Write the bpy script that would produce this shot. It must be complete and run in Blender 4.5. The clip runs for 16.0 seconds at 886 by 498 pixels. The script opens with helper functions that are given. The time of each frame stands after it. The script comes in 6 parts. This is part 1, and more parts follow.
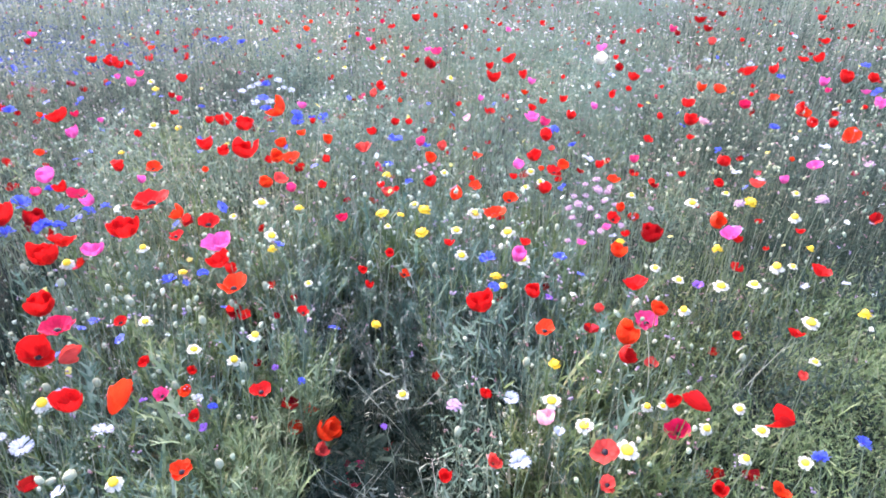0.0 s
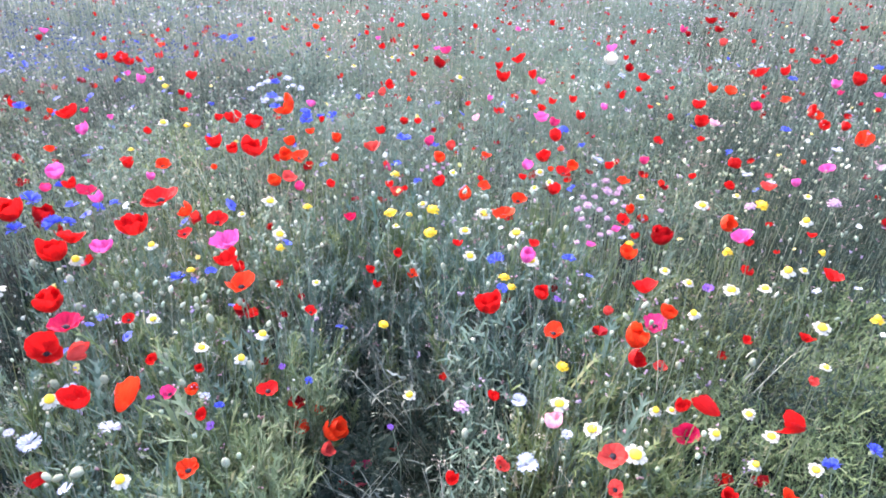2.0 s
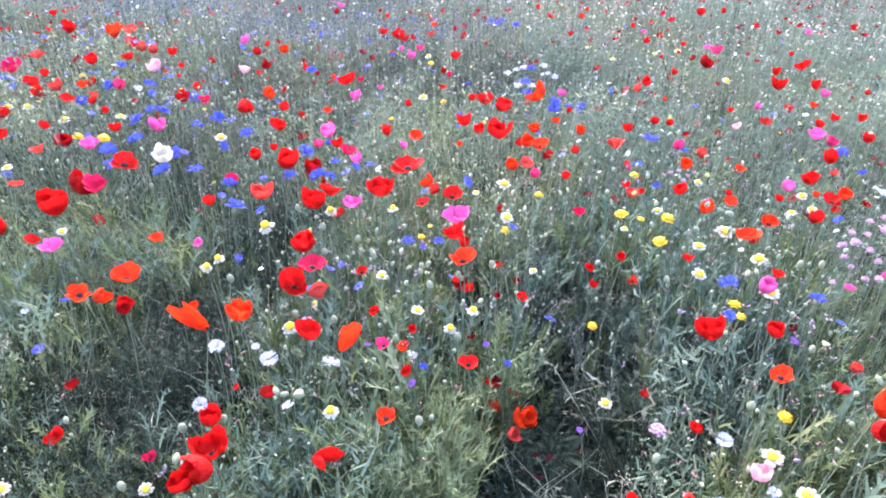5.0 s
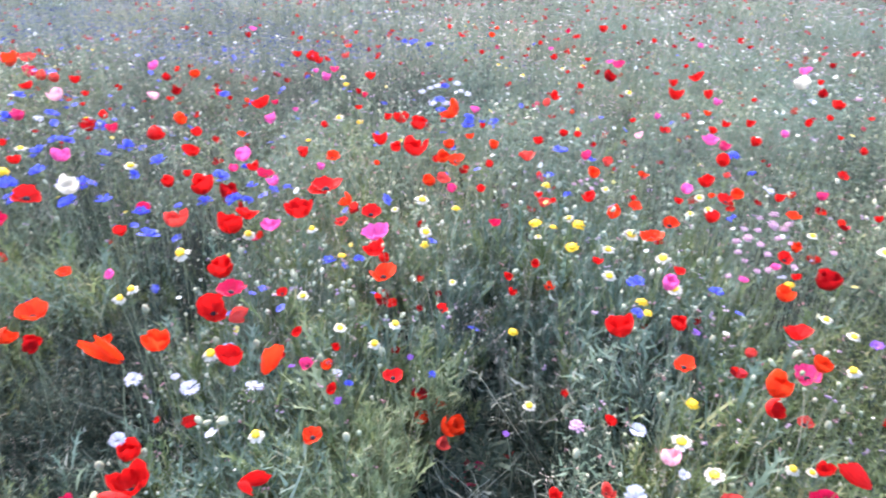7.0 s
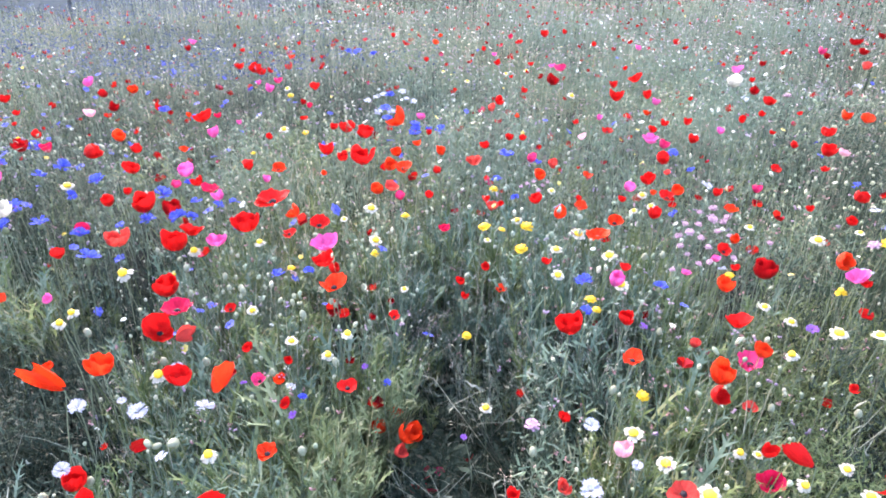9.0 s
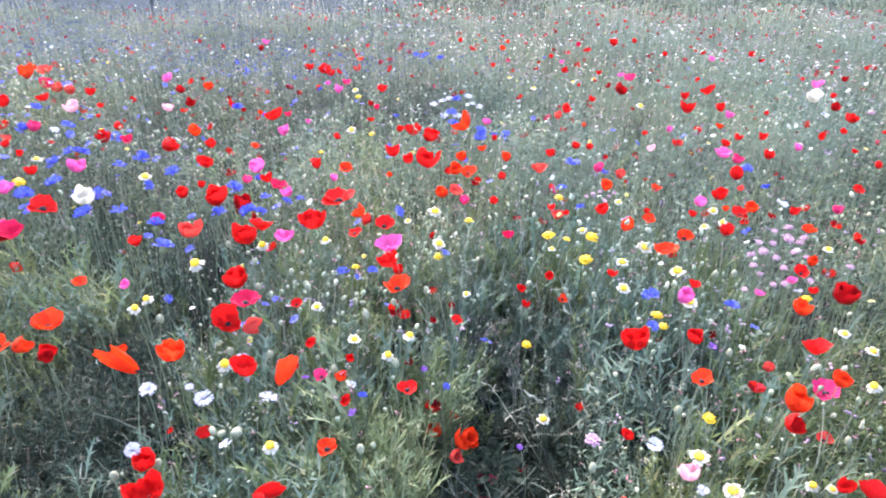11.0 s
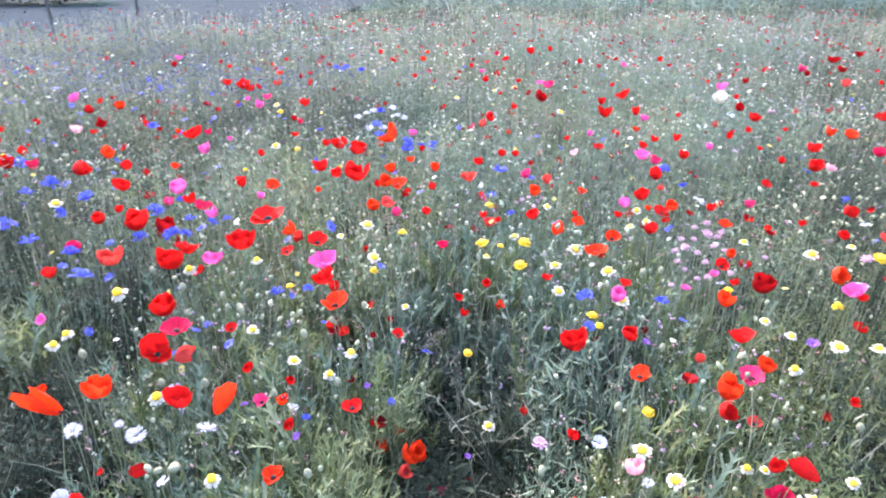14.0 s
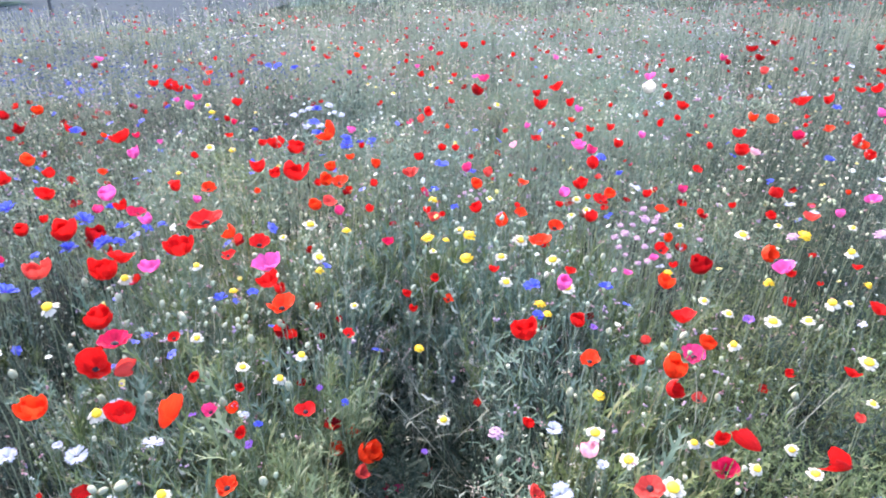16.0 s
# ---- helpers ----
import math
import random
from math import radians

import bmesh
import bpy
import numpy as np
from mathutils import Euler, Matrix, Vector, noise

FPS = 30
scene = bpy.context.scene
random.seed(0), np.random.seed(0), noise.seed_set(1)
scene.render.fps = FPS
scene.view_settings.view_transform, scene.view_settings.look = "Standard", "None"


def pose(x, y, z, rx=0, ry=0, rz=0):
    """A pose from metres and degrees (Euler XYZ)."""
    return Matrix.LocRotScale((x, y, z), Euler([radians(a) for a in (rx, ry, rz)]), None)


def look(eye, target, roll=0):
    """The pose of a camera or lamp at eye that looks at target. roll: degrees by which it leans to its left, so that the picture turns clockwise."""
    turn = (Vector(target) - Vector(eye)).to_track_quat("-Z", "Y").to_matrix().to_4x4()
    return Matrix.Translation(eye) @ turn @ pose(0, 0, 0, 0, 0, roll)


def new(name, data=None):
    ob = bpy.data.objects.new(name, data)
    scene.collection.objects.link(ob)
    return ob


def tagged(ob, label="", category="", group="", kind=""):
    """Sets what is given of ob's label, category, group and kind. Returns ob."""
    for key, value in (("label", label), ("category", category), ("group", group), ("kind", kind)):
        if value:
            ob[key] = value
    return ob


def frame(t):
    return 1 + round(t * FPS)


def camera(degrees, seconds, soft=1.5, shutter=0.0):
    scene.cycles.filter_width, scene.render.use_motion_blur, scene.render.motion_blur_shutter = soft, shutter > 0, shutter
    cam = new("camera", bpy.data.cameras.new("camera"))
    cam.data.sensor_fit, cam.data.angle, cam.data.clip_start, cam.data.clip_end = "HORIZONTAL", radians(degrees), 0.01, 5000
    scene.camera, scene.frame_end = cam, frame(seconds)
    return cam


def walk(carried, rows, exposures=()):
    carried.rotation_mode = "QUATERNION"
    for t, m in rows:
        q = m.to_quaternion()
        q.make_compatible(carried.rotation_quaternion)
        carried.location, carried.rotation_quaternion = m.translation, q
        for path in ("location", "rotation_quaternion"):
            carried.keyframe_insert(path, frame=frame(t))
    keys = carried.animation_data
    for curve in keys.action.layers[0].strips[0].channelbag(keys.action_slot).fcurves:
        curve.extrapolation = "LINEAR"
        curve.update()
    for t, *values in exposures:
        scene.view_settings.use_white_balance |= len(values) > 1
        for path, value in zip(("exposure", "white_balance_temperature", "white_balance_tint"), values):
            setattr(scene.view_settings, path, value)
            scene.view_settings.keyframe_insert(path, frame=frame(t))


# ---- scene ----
# ---------------------------------------------------------------- camera
cam = camera(69.01, 16.0, soft=1.8, shutter=0.8)
PATH = [  # seconds, x, y, z, turn to the left, tilt, lean
    (0, 0.000, 0.000, 1.580, -0.01, -28.45, 1.60),
    (0.5, -0.000, -0.002, 1.579, -0.21, -28.21, 1.56),
    (1, 0.001, 0.001, 1.582, 0.07, -28.42, 1.57),
    (1.5, -0.003, 0.006, 1.579, 0.15, -28.40, 1.40),
    (2, -0.006, 0.009, 1.580, 0.64, -28.56, 1.90),
    (2.5, -0.006, 0.011, 1.574, 0.81, -28.91, 1.69),
    (3, -0.012, 0.015, 1.578, 1.67, -28.76, 1.47),
    (3.5, -0.046, 0.010, 1.574, 8.80, -28.58, 0.35),
    (4, -0.043, 0.005, 1.580, 20.70, -29.31, 1.86),
    (4.2, -0.033, 0.017, 1.582, 23.37, -30.15, 1.24),
    (6.3, 0.027, -0.005, 1.589, 21.04, -28.71, 0.98),
    (6.5, 0.031, -0.010, 1.592, 19.60, -28.39, 1.28),
    (7, 0.044, -0.008, 1.596, 16.15, -28.29, 1.44),
    (7.5, 0.058, -0.004, 1.596, 12.80, -27.89, 0.94),
    (8, 0.065, -0.010, 1.595, 11.57, -27.74, 0.79),
    (10.5, 0.038, -0.009, 1.599, 14.25, -27.19, 1.25),
    (11, 0.026, -0.013, 1.593, 16.96, -27.22, 1.33),
    (11.5, 0.028, -0.014, 1.593, 17.68, -27.38, 0.93),
    (12, 0.029, -0.010, 1.597, 16.48, -27.24, 1.41),
    (12.5, 0.031, -0.006, 1.596, 15.16, -27.48, 1.22),
    (13, 0.031, -0.004, 1.597, 13.35, -26.98, 1.30),
    (13.5, 0.024, -0.004, 1.593, 11.24, -27.12, 1.41),
    (14, 0.003, -0.010, 1.596, 9.93, -26.22, 1.30),
    (14.5, -0.002, -0.011, 1.593, 7.40, -26.48, 0.31),
    (15, -0.013, -0.007, 1.592, 6.39, -27.08, 0.89),
    (15.5, -0.013, -0.008, 1.592, 5.42, -26.60, 1.15),
    (16, -0.014, -0.008, 1.591, 4.11, -26.44, 1.24),
]
walk(cam, [(t, pose(x, y, z, 0, 0, yaw) @ pose(0, 0, 0, 90 + tilt, 0, 0) @ pose(0, 0, 0, 0, 0, lean))
           for t, x, y, z, yaw, tilt, lean in PATH],
     exposures=[(0.0, 3.1, 6430, 22), (4.0, 3.1, 6430, 22), (7.0, 3.1, 6640, 21), (14.5, 3.1, 6640, 21), (16.0, 3.06, 6540, 21)])

# ---------------------------------------------------------------- light: a bright overcast evening
world = bpy.data.worlds.new("evening_sky")
scene.world = world
world.use_nodes = True
wn = world.node_tree.nodes
sky = wn.new("ShaderNodeTexSky")
sky.sky_type, sky.sun_disc = "NISHITA", False
sky.sun_elevation, sky.sun_rotation = radians(38), radians(-35)
sky.air_density, sky.dust_density, sky.ozone_density = 1.0, 2.5, 1.0
wn["Background"].inputs["Strength"].default_value = 0.15
world.node_tree.links.new(sky.outputs[0], wn["Background"].inputs["Color"])
sun = new("sun", bpy.data.lights.new("sun", "SUN"))
sun.data.energy, sun.data.angle, sun.data.color = 0.95, radians(70), (1.0, 0.97, 0.93)
sun.matrix_world = look((-6, 8, 10), (0, 0, 0))


# ---------------------------------------------------------------- materials
def material(name, rough=0.6):
    m = bpy.data.materials.new(name)
    m.use_nodes = True
    b = m.node_tree.nodes["Principled BSDF"]
    b.inputs["Roughness"].default_value = rough
    return m, m.node_tree.nodes, m.node_tree.links, b


def ramp(nodes, stops):
    r = nodes.new("ShaderNodeValToRGB")
    while len(r.color_ramp.elements) < len(stops):
        r.color_ramp.elements.new(0.5)
    for e, (at, c) in zip(r.color_ramp.elements, stops):
        e.position, e.color = at, (*c, 1)
    return r


def thin(m, nodes, links, b, colour, share):
    """Lets part of the light through, as a leaf or petal does."""
    tr, mix = nodes.new("ShaderNodeBsdfTranslucent"), nodes.new("ShaderNodeMixShader")
    mix.inputs[0].default_value = share
    links.new(colour, tr.inputs["Color"])
    links.new(b.outputs[0], mix.inputs[1])
    links.new(tr.outputs[0], mix.inputs[2])
    links.new(mix.outputs[0], nodes["Material Output"].inputs[0])


def noise_node(nodes, links, scale, detail=3, coord="Object"):
    tc, n = nodes.new("ShaderNodeTexCoord"), nodes.new("ShaderNodeTexNoise")
    n.inputs["Scale"].default_value, n.inputs["Detail"].default_value = scale, detail
    links.new(tc.outputs[coord], n.inputs["Vector"])
    return n


def mixed(nodes, links, a, c, factor, mode="MULTIPLY"):
    mx = nodes.new("ShaderNodeMix")
    mx.data_type, mx.blend_type = "RGBA", mode
    mx.inputs[0].default_value = factor
    links.new(a, mx.inputs[6])
    links.new(c, mx.inputs[7])
    return mx.outputs[2]


def leafy(name, stops, share=0.25, rough=0.55, patch=1.1):
    """Foliage: a shade for each leaf or stem, mottled by patches of the field and by fine grain."""
    m, n, l, b = material(name, rough)
    b.inputs["Specular IOR Level"].default_value = 0.08
    geo = n.new("ShaderNodeNewGeometry")
    r = ramp(n, stops)
    l.new(geo.outputs["Random Per Island"], r.inputs[0])
    big = noise_node(n, l, patch, 2)
    rb = ramp(n, [(0.32, (0.7, 0.83, 0.84)), (0.5, (0.95, 1.0, 0.97)), (0.68, (1.1, 1.08, 0.92))])
    l.new(big.outputs[0], rb.inputs[0])
    fine = noise_node(n, l, 60, 2)
    rf = ramp(n, [(0.3, (0.75, 0.75, 0.75)), (0.7, (1, 1, 1))])
    l.new(fine.outputs[0], rf.inputs[0])
    c = mixed(n, l, mixed(n, l, r.outputs[0], rb.outputs[0], 1.0), rf.outputs[0], 1.0)
    l.new(c, b.inputs["Base Color"])
    thin(m, n, l, b, c, share)
    return m


def petal_material(name, colour, vein=0.7, share=0.34):
    """A petal: fine veins, a shade for each flower, a little light through."""
    m, n, l, b = material(name, 0.5)
    info = n.new("ShaderNodeObjectInfo")
    lo = tuple(c * 0.82 for c in colour)
    hi = tuple(min(1.0, c * 1.12 + 0.004) for c in colour)
    r = ramp(n, [(0.0, lo), (1.0, hi)])
    l.new(info.outputs["Random"], r.inputs[0])
    nz = noise_node(n, l, 7, 5)
    nz.inputs["Distortion"].default_value = 0.6
    mp = n.new("ShaderNodeMapping")
    mp.inputs["Scale"].default_value = (1.1, 5.0, 0.8)  # veins run along the petal
    l.new(n["Texture Coordinate"].outputs["Object"], mp.inputs[0])
    l.new(mp.outputs[0], nz.inputs["Vector"])
    rv = ramp(n, [(0.36, (vein, vein, vein)), (0.6, (1, 1, 1))])
    l.new(nz.outputs[0], rv.inputs[0])
    c = mixed(n, l, r.outputs[0], rv.outputs[0], 1.0)
    l.new(c, b.inputs["Base Color"])
    b.inputs["Specular IOR Level"].default_value = 0.1
    bump = n.new("ShaderNodeBump")
    bump.inputs["Strength"].default_value, bump.inputs["Distance"].default_value = 0.45, 0.012
    l.new(nz.outputs[0], bump.inputs["Height"])
    l.new(bump.outputs[0], b.inputs["Normal"])
    thin(m, n, l, b, c, share)
    return m


def plain(name, lo, hi, rough=0.6, scale=120):
    m, n, l, b = material(name, rough)
    b.inputs["Specular IOR Level"].default_value = 0.0 if rough > 0.85 else 0.15
    nz = noise_node(n, l, scale, 3)
    r = ramp(n, [(0.3, lo), (0.7, hi)])
    l.new(nz.outputs[0], r.inputs[0])
    l.new(r.outputs[0], b.inputs["Base Color"])
    return m


STEM = leafy("grey_green_stems", [(0.0, (0.142, 0.175, 0.133)), (0.45, (0.212, 0.245, 0.196)), (0.75, (0.264, 0.295, 0.245)),
                                  (0.9, (0.33, 0.35, 0.29)), (1.0, (0.46, 0.43, 0.36))], 0.2)
LEAF = leafy("grey_green_leaves", [(0.0, (0.085, 0.135, 0.105)), (0.35, (0.125, 0.185, 0.145)), (0.7, (0.185, 0.25, 0.2)),
                                   (0.92, (0.255, 0.315, 0.26)), (1.0, (0.29, 0.28, 0.2))], 0.36)
# dark green leaves, darkened further in colour to stand in for shade
SHADE_DARK = leafy("shade_dark_green_leaves", [(0.0, (0.024, 0.039, 0.031)), (0.5, (0.038, 0.06, 0.048)), (0.85, (0.068, 0.097, 0.077)),
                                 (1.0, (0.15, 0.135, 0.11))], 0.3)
FRESH = leafy("fresh_green_leaves", [(0.0, (0.092, 0.13, 0.056)), (0.5, (0.156, 0.2, 0.096)), (0.85, (0.228, 0.275, 0.145)),
                                     (1.0, (0.31, 0.29, 0.18))], 0.36)
PALE = leafy("pale_green_leaves", [(0.0, (0.13, 0.175, 0.1)), (0.5, (0.21, 0.265, 0.16)), (0.85, (0.28, 0.335, 0.22)),
                                   (1.0, (0.36, 0.35, 0.25))], 0.36)
TWIG = leafy("dry_grey_twigs", [(0.0, (0.1, 0.112, 0.095)), (0.6, (0.19, 0.21, 0.18)), (1.0, (0.33, 0.335, 0.28))], 0.05)
BUD = leafy("pale_green_buds", [(0.0, (0.23, 0.28, 0.2)), (0.5, (0.36, 0.4, 0.3)), (1.0, (0.54, 0.52, 0.42))], 0.1)
DRY = leafy("beige_seed_sprays", [(0.0, (0.28, 0.22, 0.19)), (0.6, (0.44, 0.37, 0.34)), (1.0, (0.62, 0.56, 0.52))], 0.15)
SPECK_WHITE = leafy("white_specks", [(0.0, (0.6, 0.6, 0.6)), (0.6, (0.78, 0.78, 0.76)), (1.0, (0.8, 0.76, 0.6))], 0.3)
SPECK_FAR = leafy("far_white_specks", [(0.0, (0.2, 0.2, 0.2)), (0.5, (0.42, 0.42, 0.41)), (0.85, (0.68, 0.68, 0.66)), (1.0, (0.66, 0.6, 0.42))], 0.3)
SPECK_LILAC = leafy("lilac_specks", [(0.0, (0.3, 0.22, 0.38)), (0.6, (0.45, 0.34, 0.5)), (1.0, (0.56, 0.42, 0.5))], 0.3)
SPECK_BLUE = leafy("blue_specks", [(0.0, (0.06, 0.08, 0.45)), (0.6, (0.09, 0.12, 0.58)), (1.0, (0.2, 0.2, 0.6))], 0.3)
SPECK_HAZE = leafy("lavender_specks", [(0.0, (0.024, 0.043, 0.125)), (0.6, (0.042, 0.071, 0.18)), (1.0, (0.085, 0.118, 0.245))], 0.3)
SPECK_RED = leafy("red_specks", [(0.0, (0.16, 0.004, 0.008)), (0.5, (0.4, 0.009, 0.01)), (0.85, (0.6, 0.026, 0.012)),
                                 (1.0, (0.55, 0.08, 0.2))], 0.35)
SPECK_DUSKY = leafy("dusky_pink_specks", [(0.0, (0.2, 0.11, 0.12)), (0.5, (0.38, 0.22, 0.25)), (1.0, (0.6, 0.36, 0.44))], 0.3)
SPECK_YELLOW = leafy("yellow_specks", [(0.0, (0.6, 0.45, 0.06)), (1.0, (0.75, 0.65, 0.3))], 0.3)
HERO_STEM = plain("hairy_green_stem", (0.1, 0.13, 0.08), (0.18, 0.21, 0.14))
HERO_BUD = plain("pale_bud_skin", (0.17, 0.2, 0.125), (0.3, 0.3, 0.22), scale=220)
DARK = plain("dark_stamens", (0.012, 0.008, 0.014), (0.05, 0.04, 0.045), scale=400)
DISC = plain("yellow_disc", (0.72, 0.42, 0.02), (0.85, 0.6, 0.05), scale=700)
CALYX = plain("green_calyx", (0.1, 0.13, 0.07), (0.18, 0.2, 0.11), scale=300)
PETALS = {k: petal_material(k + "_petal", c) for k, c in {
    "scarlet": (0.58, 0.009, 0.008), "orange": (0.74, 0.042, 0.008), "crimson": (0.31, 0.003, 0.005),
    "coral": (0.62, 0.062, 0.05), "pink": (0.72, 0.11, 0.37), "magenta": (0.58, 0.012, 0.07),
    "rose": (0.66, 0.04, 0.16), "blush": (0.78, 0.42, 0.5), "white": (0.62, 0.6, 0.52),
    "yellow": (0.8, 0.52, 0.03), "blue": (0.08, 0.12, 0.68), "violet": (0.27, 0.12, 0.52),
    "pale": (0.55, 0.58, 0.7), "lilac": (0.56, 0.36, 0.5)}.items()}


def soil():
    m, n, l, b = material("dark_soil", 0.95)
    b.inputs["Specular IOR Level"].default_value = 0.05
    a, c = noise_node(n, l, 4, 6), noise_node(n, l, 45, 5)
    ra = ramp(n, [(0.3, (0.022, 0.026, 0.024)), (0.6, (0.036, 0.042, 0.037)), (0.8, (0.06, 0.06, 0.05))])
    rc = ramp(n, [(0.35, (0.5, 0.5, 0.5)), (0.65, (1, 1, 1))])
    l.new(a.outputs[0], ra.inputs[0])
    l.new(c.outputs[0], rc.inputs[0])
    moss = noise_node(n, l, 0.9, 5)
    rm = ramp(n, [(0.42, (1, 1, 1)), (0.6, (1.1, 1.7, 1.0))])
    l.new(moss.outputs[0], rm.inputs[0])
    l.new(mixed(n, l, mixed(n, l, ra.outputs[0], rc.outputs[0], 1.0), rm.outputs[0], 1.0), b.inputs["Base Color"])
    bump = n.new("ShaderNodeBump")
    bump.inputs["Distance"].default_value = 0.02
    l.new(c.outputs[0], bump.inputs["Height"])
    l.new(bump.outputs[0], b.inputs["Normal"])
    return m


SOIL = soil()
LAWN = plain("far_grass", (0.032, 0.054, 0.05), (0.05, 0.078, 0.072), 0.9, 2.0)
GRAVEL = plain("blue_grey_gravel", (0.034, 0.044, 0.05), (0.056, 0.068, 0.076), 0.9, 14)
POST = plain("weathered_dark_wood", (0.04, 0.045, 0.05), (0.09, 0.09, 0.09), 0.8, 60)


# ---------------------------------------------------------------- ground
def lie(x, y):
    """Height of the ground."""
    return 0.012 * np.sin(1.9 * x + 0.6) * np.cos(1.3 * y) + 0.008 * np.sin(4.1 * y + x)


def mesh_from(name, verts, faces, mat, smooth=True):
    me = bpy.data.meshes.new(name)
    verts, faces = np.asarray(verts, np.float32), np.asarray(faces, np.int32)
    n, k = faces.shape
    me.vertices.add(len(verts))
    me.vertices.foreach_set("co", verts.ravel())
    me.loops.add(n * k)
    me.loops.foreach_set("vertex_index", faces.ravel())
    me.polygons.add(n)
    me.polygons.foreach_set("loop_start", np.arange(n, dtype=np.int32) * k)
    me.polygons.foreach_set("use_smooth", np.full(n, smooth))
    me.update(calc_edges=True)
    me.materials.append(mat)
    return me


def sheet(x0, x1, nx, y0, y1, ny, height):
    X, Y = np.meshgrid(np.linspace(x0, x1, nx), np.linspace(y0, y1, ny))
    V = np.stack([X.ravel(), Y.ravel(), height(X.ravel(), Y.ravel())], 1)
    i = (np.arange(nx - 1)[None, :] + nx * np.arange(ny - 1)[:, None]).ravel()
    return V, np.stack([i, i + 1, i + nx + 1, i + nx], 1)


def ground_height(x, y):
    near = np.exp(-((x / 25) ** 4 + (y / 25) ** 4))
    return lie(x, y) * near


spread = np.concatenate([-np.geomspace(2500, 16, 14), np.linspace(-15, 15, 121), np.geomspace(16, 2500, 14)])
gx, gy = np.meshgrid(spread, spread)
gi = (np.arange(len(spread) - 1)[None, :] + len(spread) * np.arange(len(spread) - 1)[:, None]).ravel()
ground = new("ground", mesh_from("ground", np.stack([gx.ravel(), gy.ravel(), ground_height(gx.ravel(), gy.ravel())], 1),
                                 np.stack([gi, gi + 1, gi + len(spread) + 1, gi + len(spread)], 1), SOIL))
tagged(ground, "dark damp soil under the wildflower meadow", "ground", kind="structure")


# ---------------------------------------------------------------- the plants of the meadow, as stuff
rng = np.random.default_rng(7)


class Bunch:
    """Collects ribbons, stalks and small solids as triangles."""

    def __init__(self):
        self.v, self.f, self.n = [], [], 0

    def add(self, verts, faces):
        self.v.append(np.asarray(verts, np.float32))
        self.f.append(np.asarray(faces, np.int32) + self.n)
        self.n += len(verts)

    def arrays(self):
        if not self.v:
            return np.zeros((0, 3), np.float32), np.zeros((0, 3), np.int32)
        return np.concatenate(self.v), np.concatenate(self.f)


def ribbon(bunch, points, width, side, taper=(0.5, 1.0, 0.05)):
    """A leaf blade along points, width across the direction side."""
    p = np.asarray(points, float)
    k = len(p)
    w = np.interp(np.linspace(0, 1, k), np.linspace(0, 1, len(taper)), taper)[:, None] * width / 2
    s = np.asarray(side, float) / (np.linalg.norm(side) + 1e-9)
    v = np.concatenate([p - s * w, p + s * w])
    i = np.arange(k - 1)
    bunch.add(v, np.concatenate([np.stack([i, i + k, i + 1], 1), np.stack([i + 1, i + k, i + k + 1], 1)]))


def stalk(bunch, points, r0, r1, sides=3):
    p = np.asarray(points, float)
    k = len(p)
    if sides < 3:
        a = rng.uniform(0, 6.28)
        return ribbon(bunch, p, 2 * r0, (math.cos(a), math.sin(a), 0), (1, r1 / r0))
    ang = np.arange(sides) * 2 * math.pi / sides
    ring = np.stack([np.cos(ang), np.sin(ang), 0 * ang], 1)
    r = np.linspace(r0, r1, k)
    v = (p[:, None, :] + ring[None] * r[:, None, None]).reshape(-1, 3)
    f = []
    for j in range(k - 1):
        for s in range(sides):
            a, b = j * sides + s, j * sides + (s + 1) % sides
            f += [(a, b, a + sides), (b, b + sides, a + sides)]
    bunch.add(v, f)


def blob(bunch, centre, radius, length, axis=(0, 0, 1), sides=5):
    """A small egg."""
    z = Vector(axis).normalized()
    q = Vector((0, 0, 1)).rotation_difference(z).to_matrix()
    v, f = [(0, 0, -length / 2)], []
    for h, r in ((-0.25, 0.85), (0.2, 0.95)):
        for s in range(sides):
            a = 6.2832 * s / sides
            v.append((radius * r * math.cos(a), radius * r * math.sin(a), h * length))
    v.append((0, 0, length / 2))
    for s in range(sides):
        t = (s + 1) % sides
        f += [(0, 1 + t, 1 + s), (1 + s, 1 + t, 1 + sides + s), (1 + t, 1 + sides + t, 1 + sides + s),
              (1 + sides + s, 1 + sides + t, 1 + 2 * sides)]
    bunch.add(np.array(v) @ np.array(q).T + np.asarray(centre), f)


def bend(base, tip, sag, k):
    """A curve of k points from base to tip that starts upright."""
    base, tip = np.asarray(base, float), np.asarray(tip, float)
    t = np.linspace(0, 1, k)[:, None]
    mid = np.array([base[0] * 0.6 + tip[0] * 0.4, base[1] * 0.6 + tip[1] * 0.4, base[2] + (tip[2] - base[2]) * (0.5 + sag)])
    return (1 - t) ** 2 * base + 2 * t * (1 - t) * mid + t ** 2 * tip


def around(a, r, z):
    return np.array([r * math.cos(a), r * math.sin(a), z])


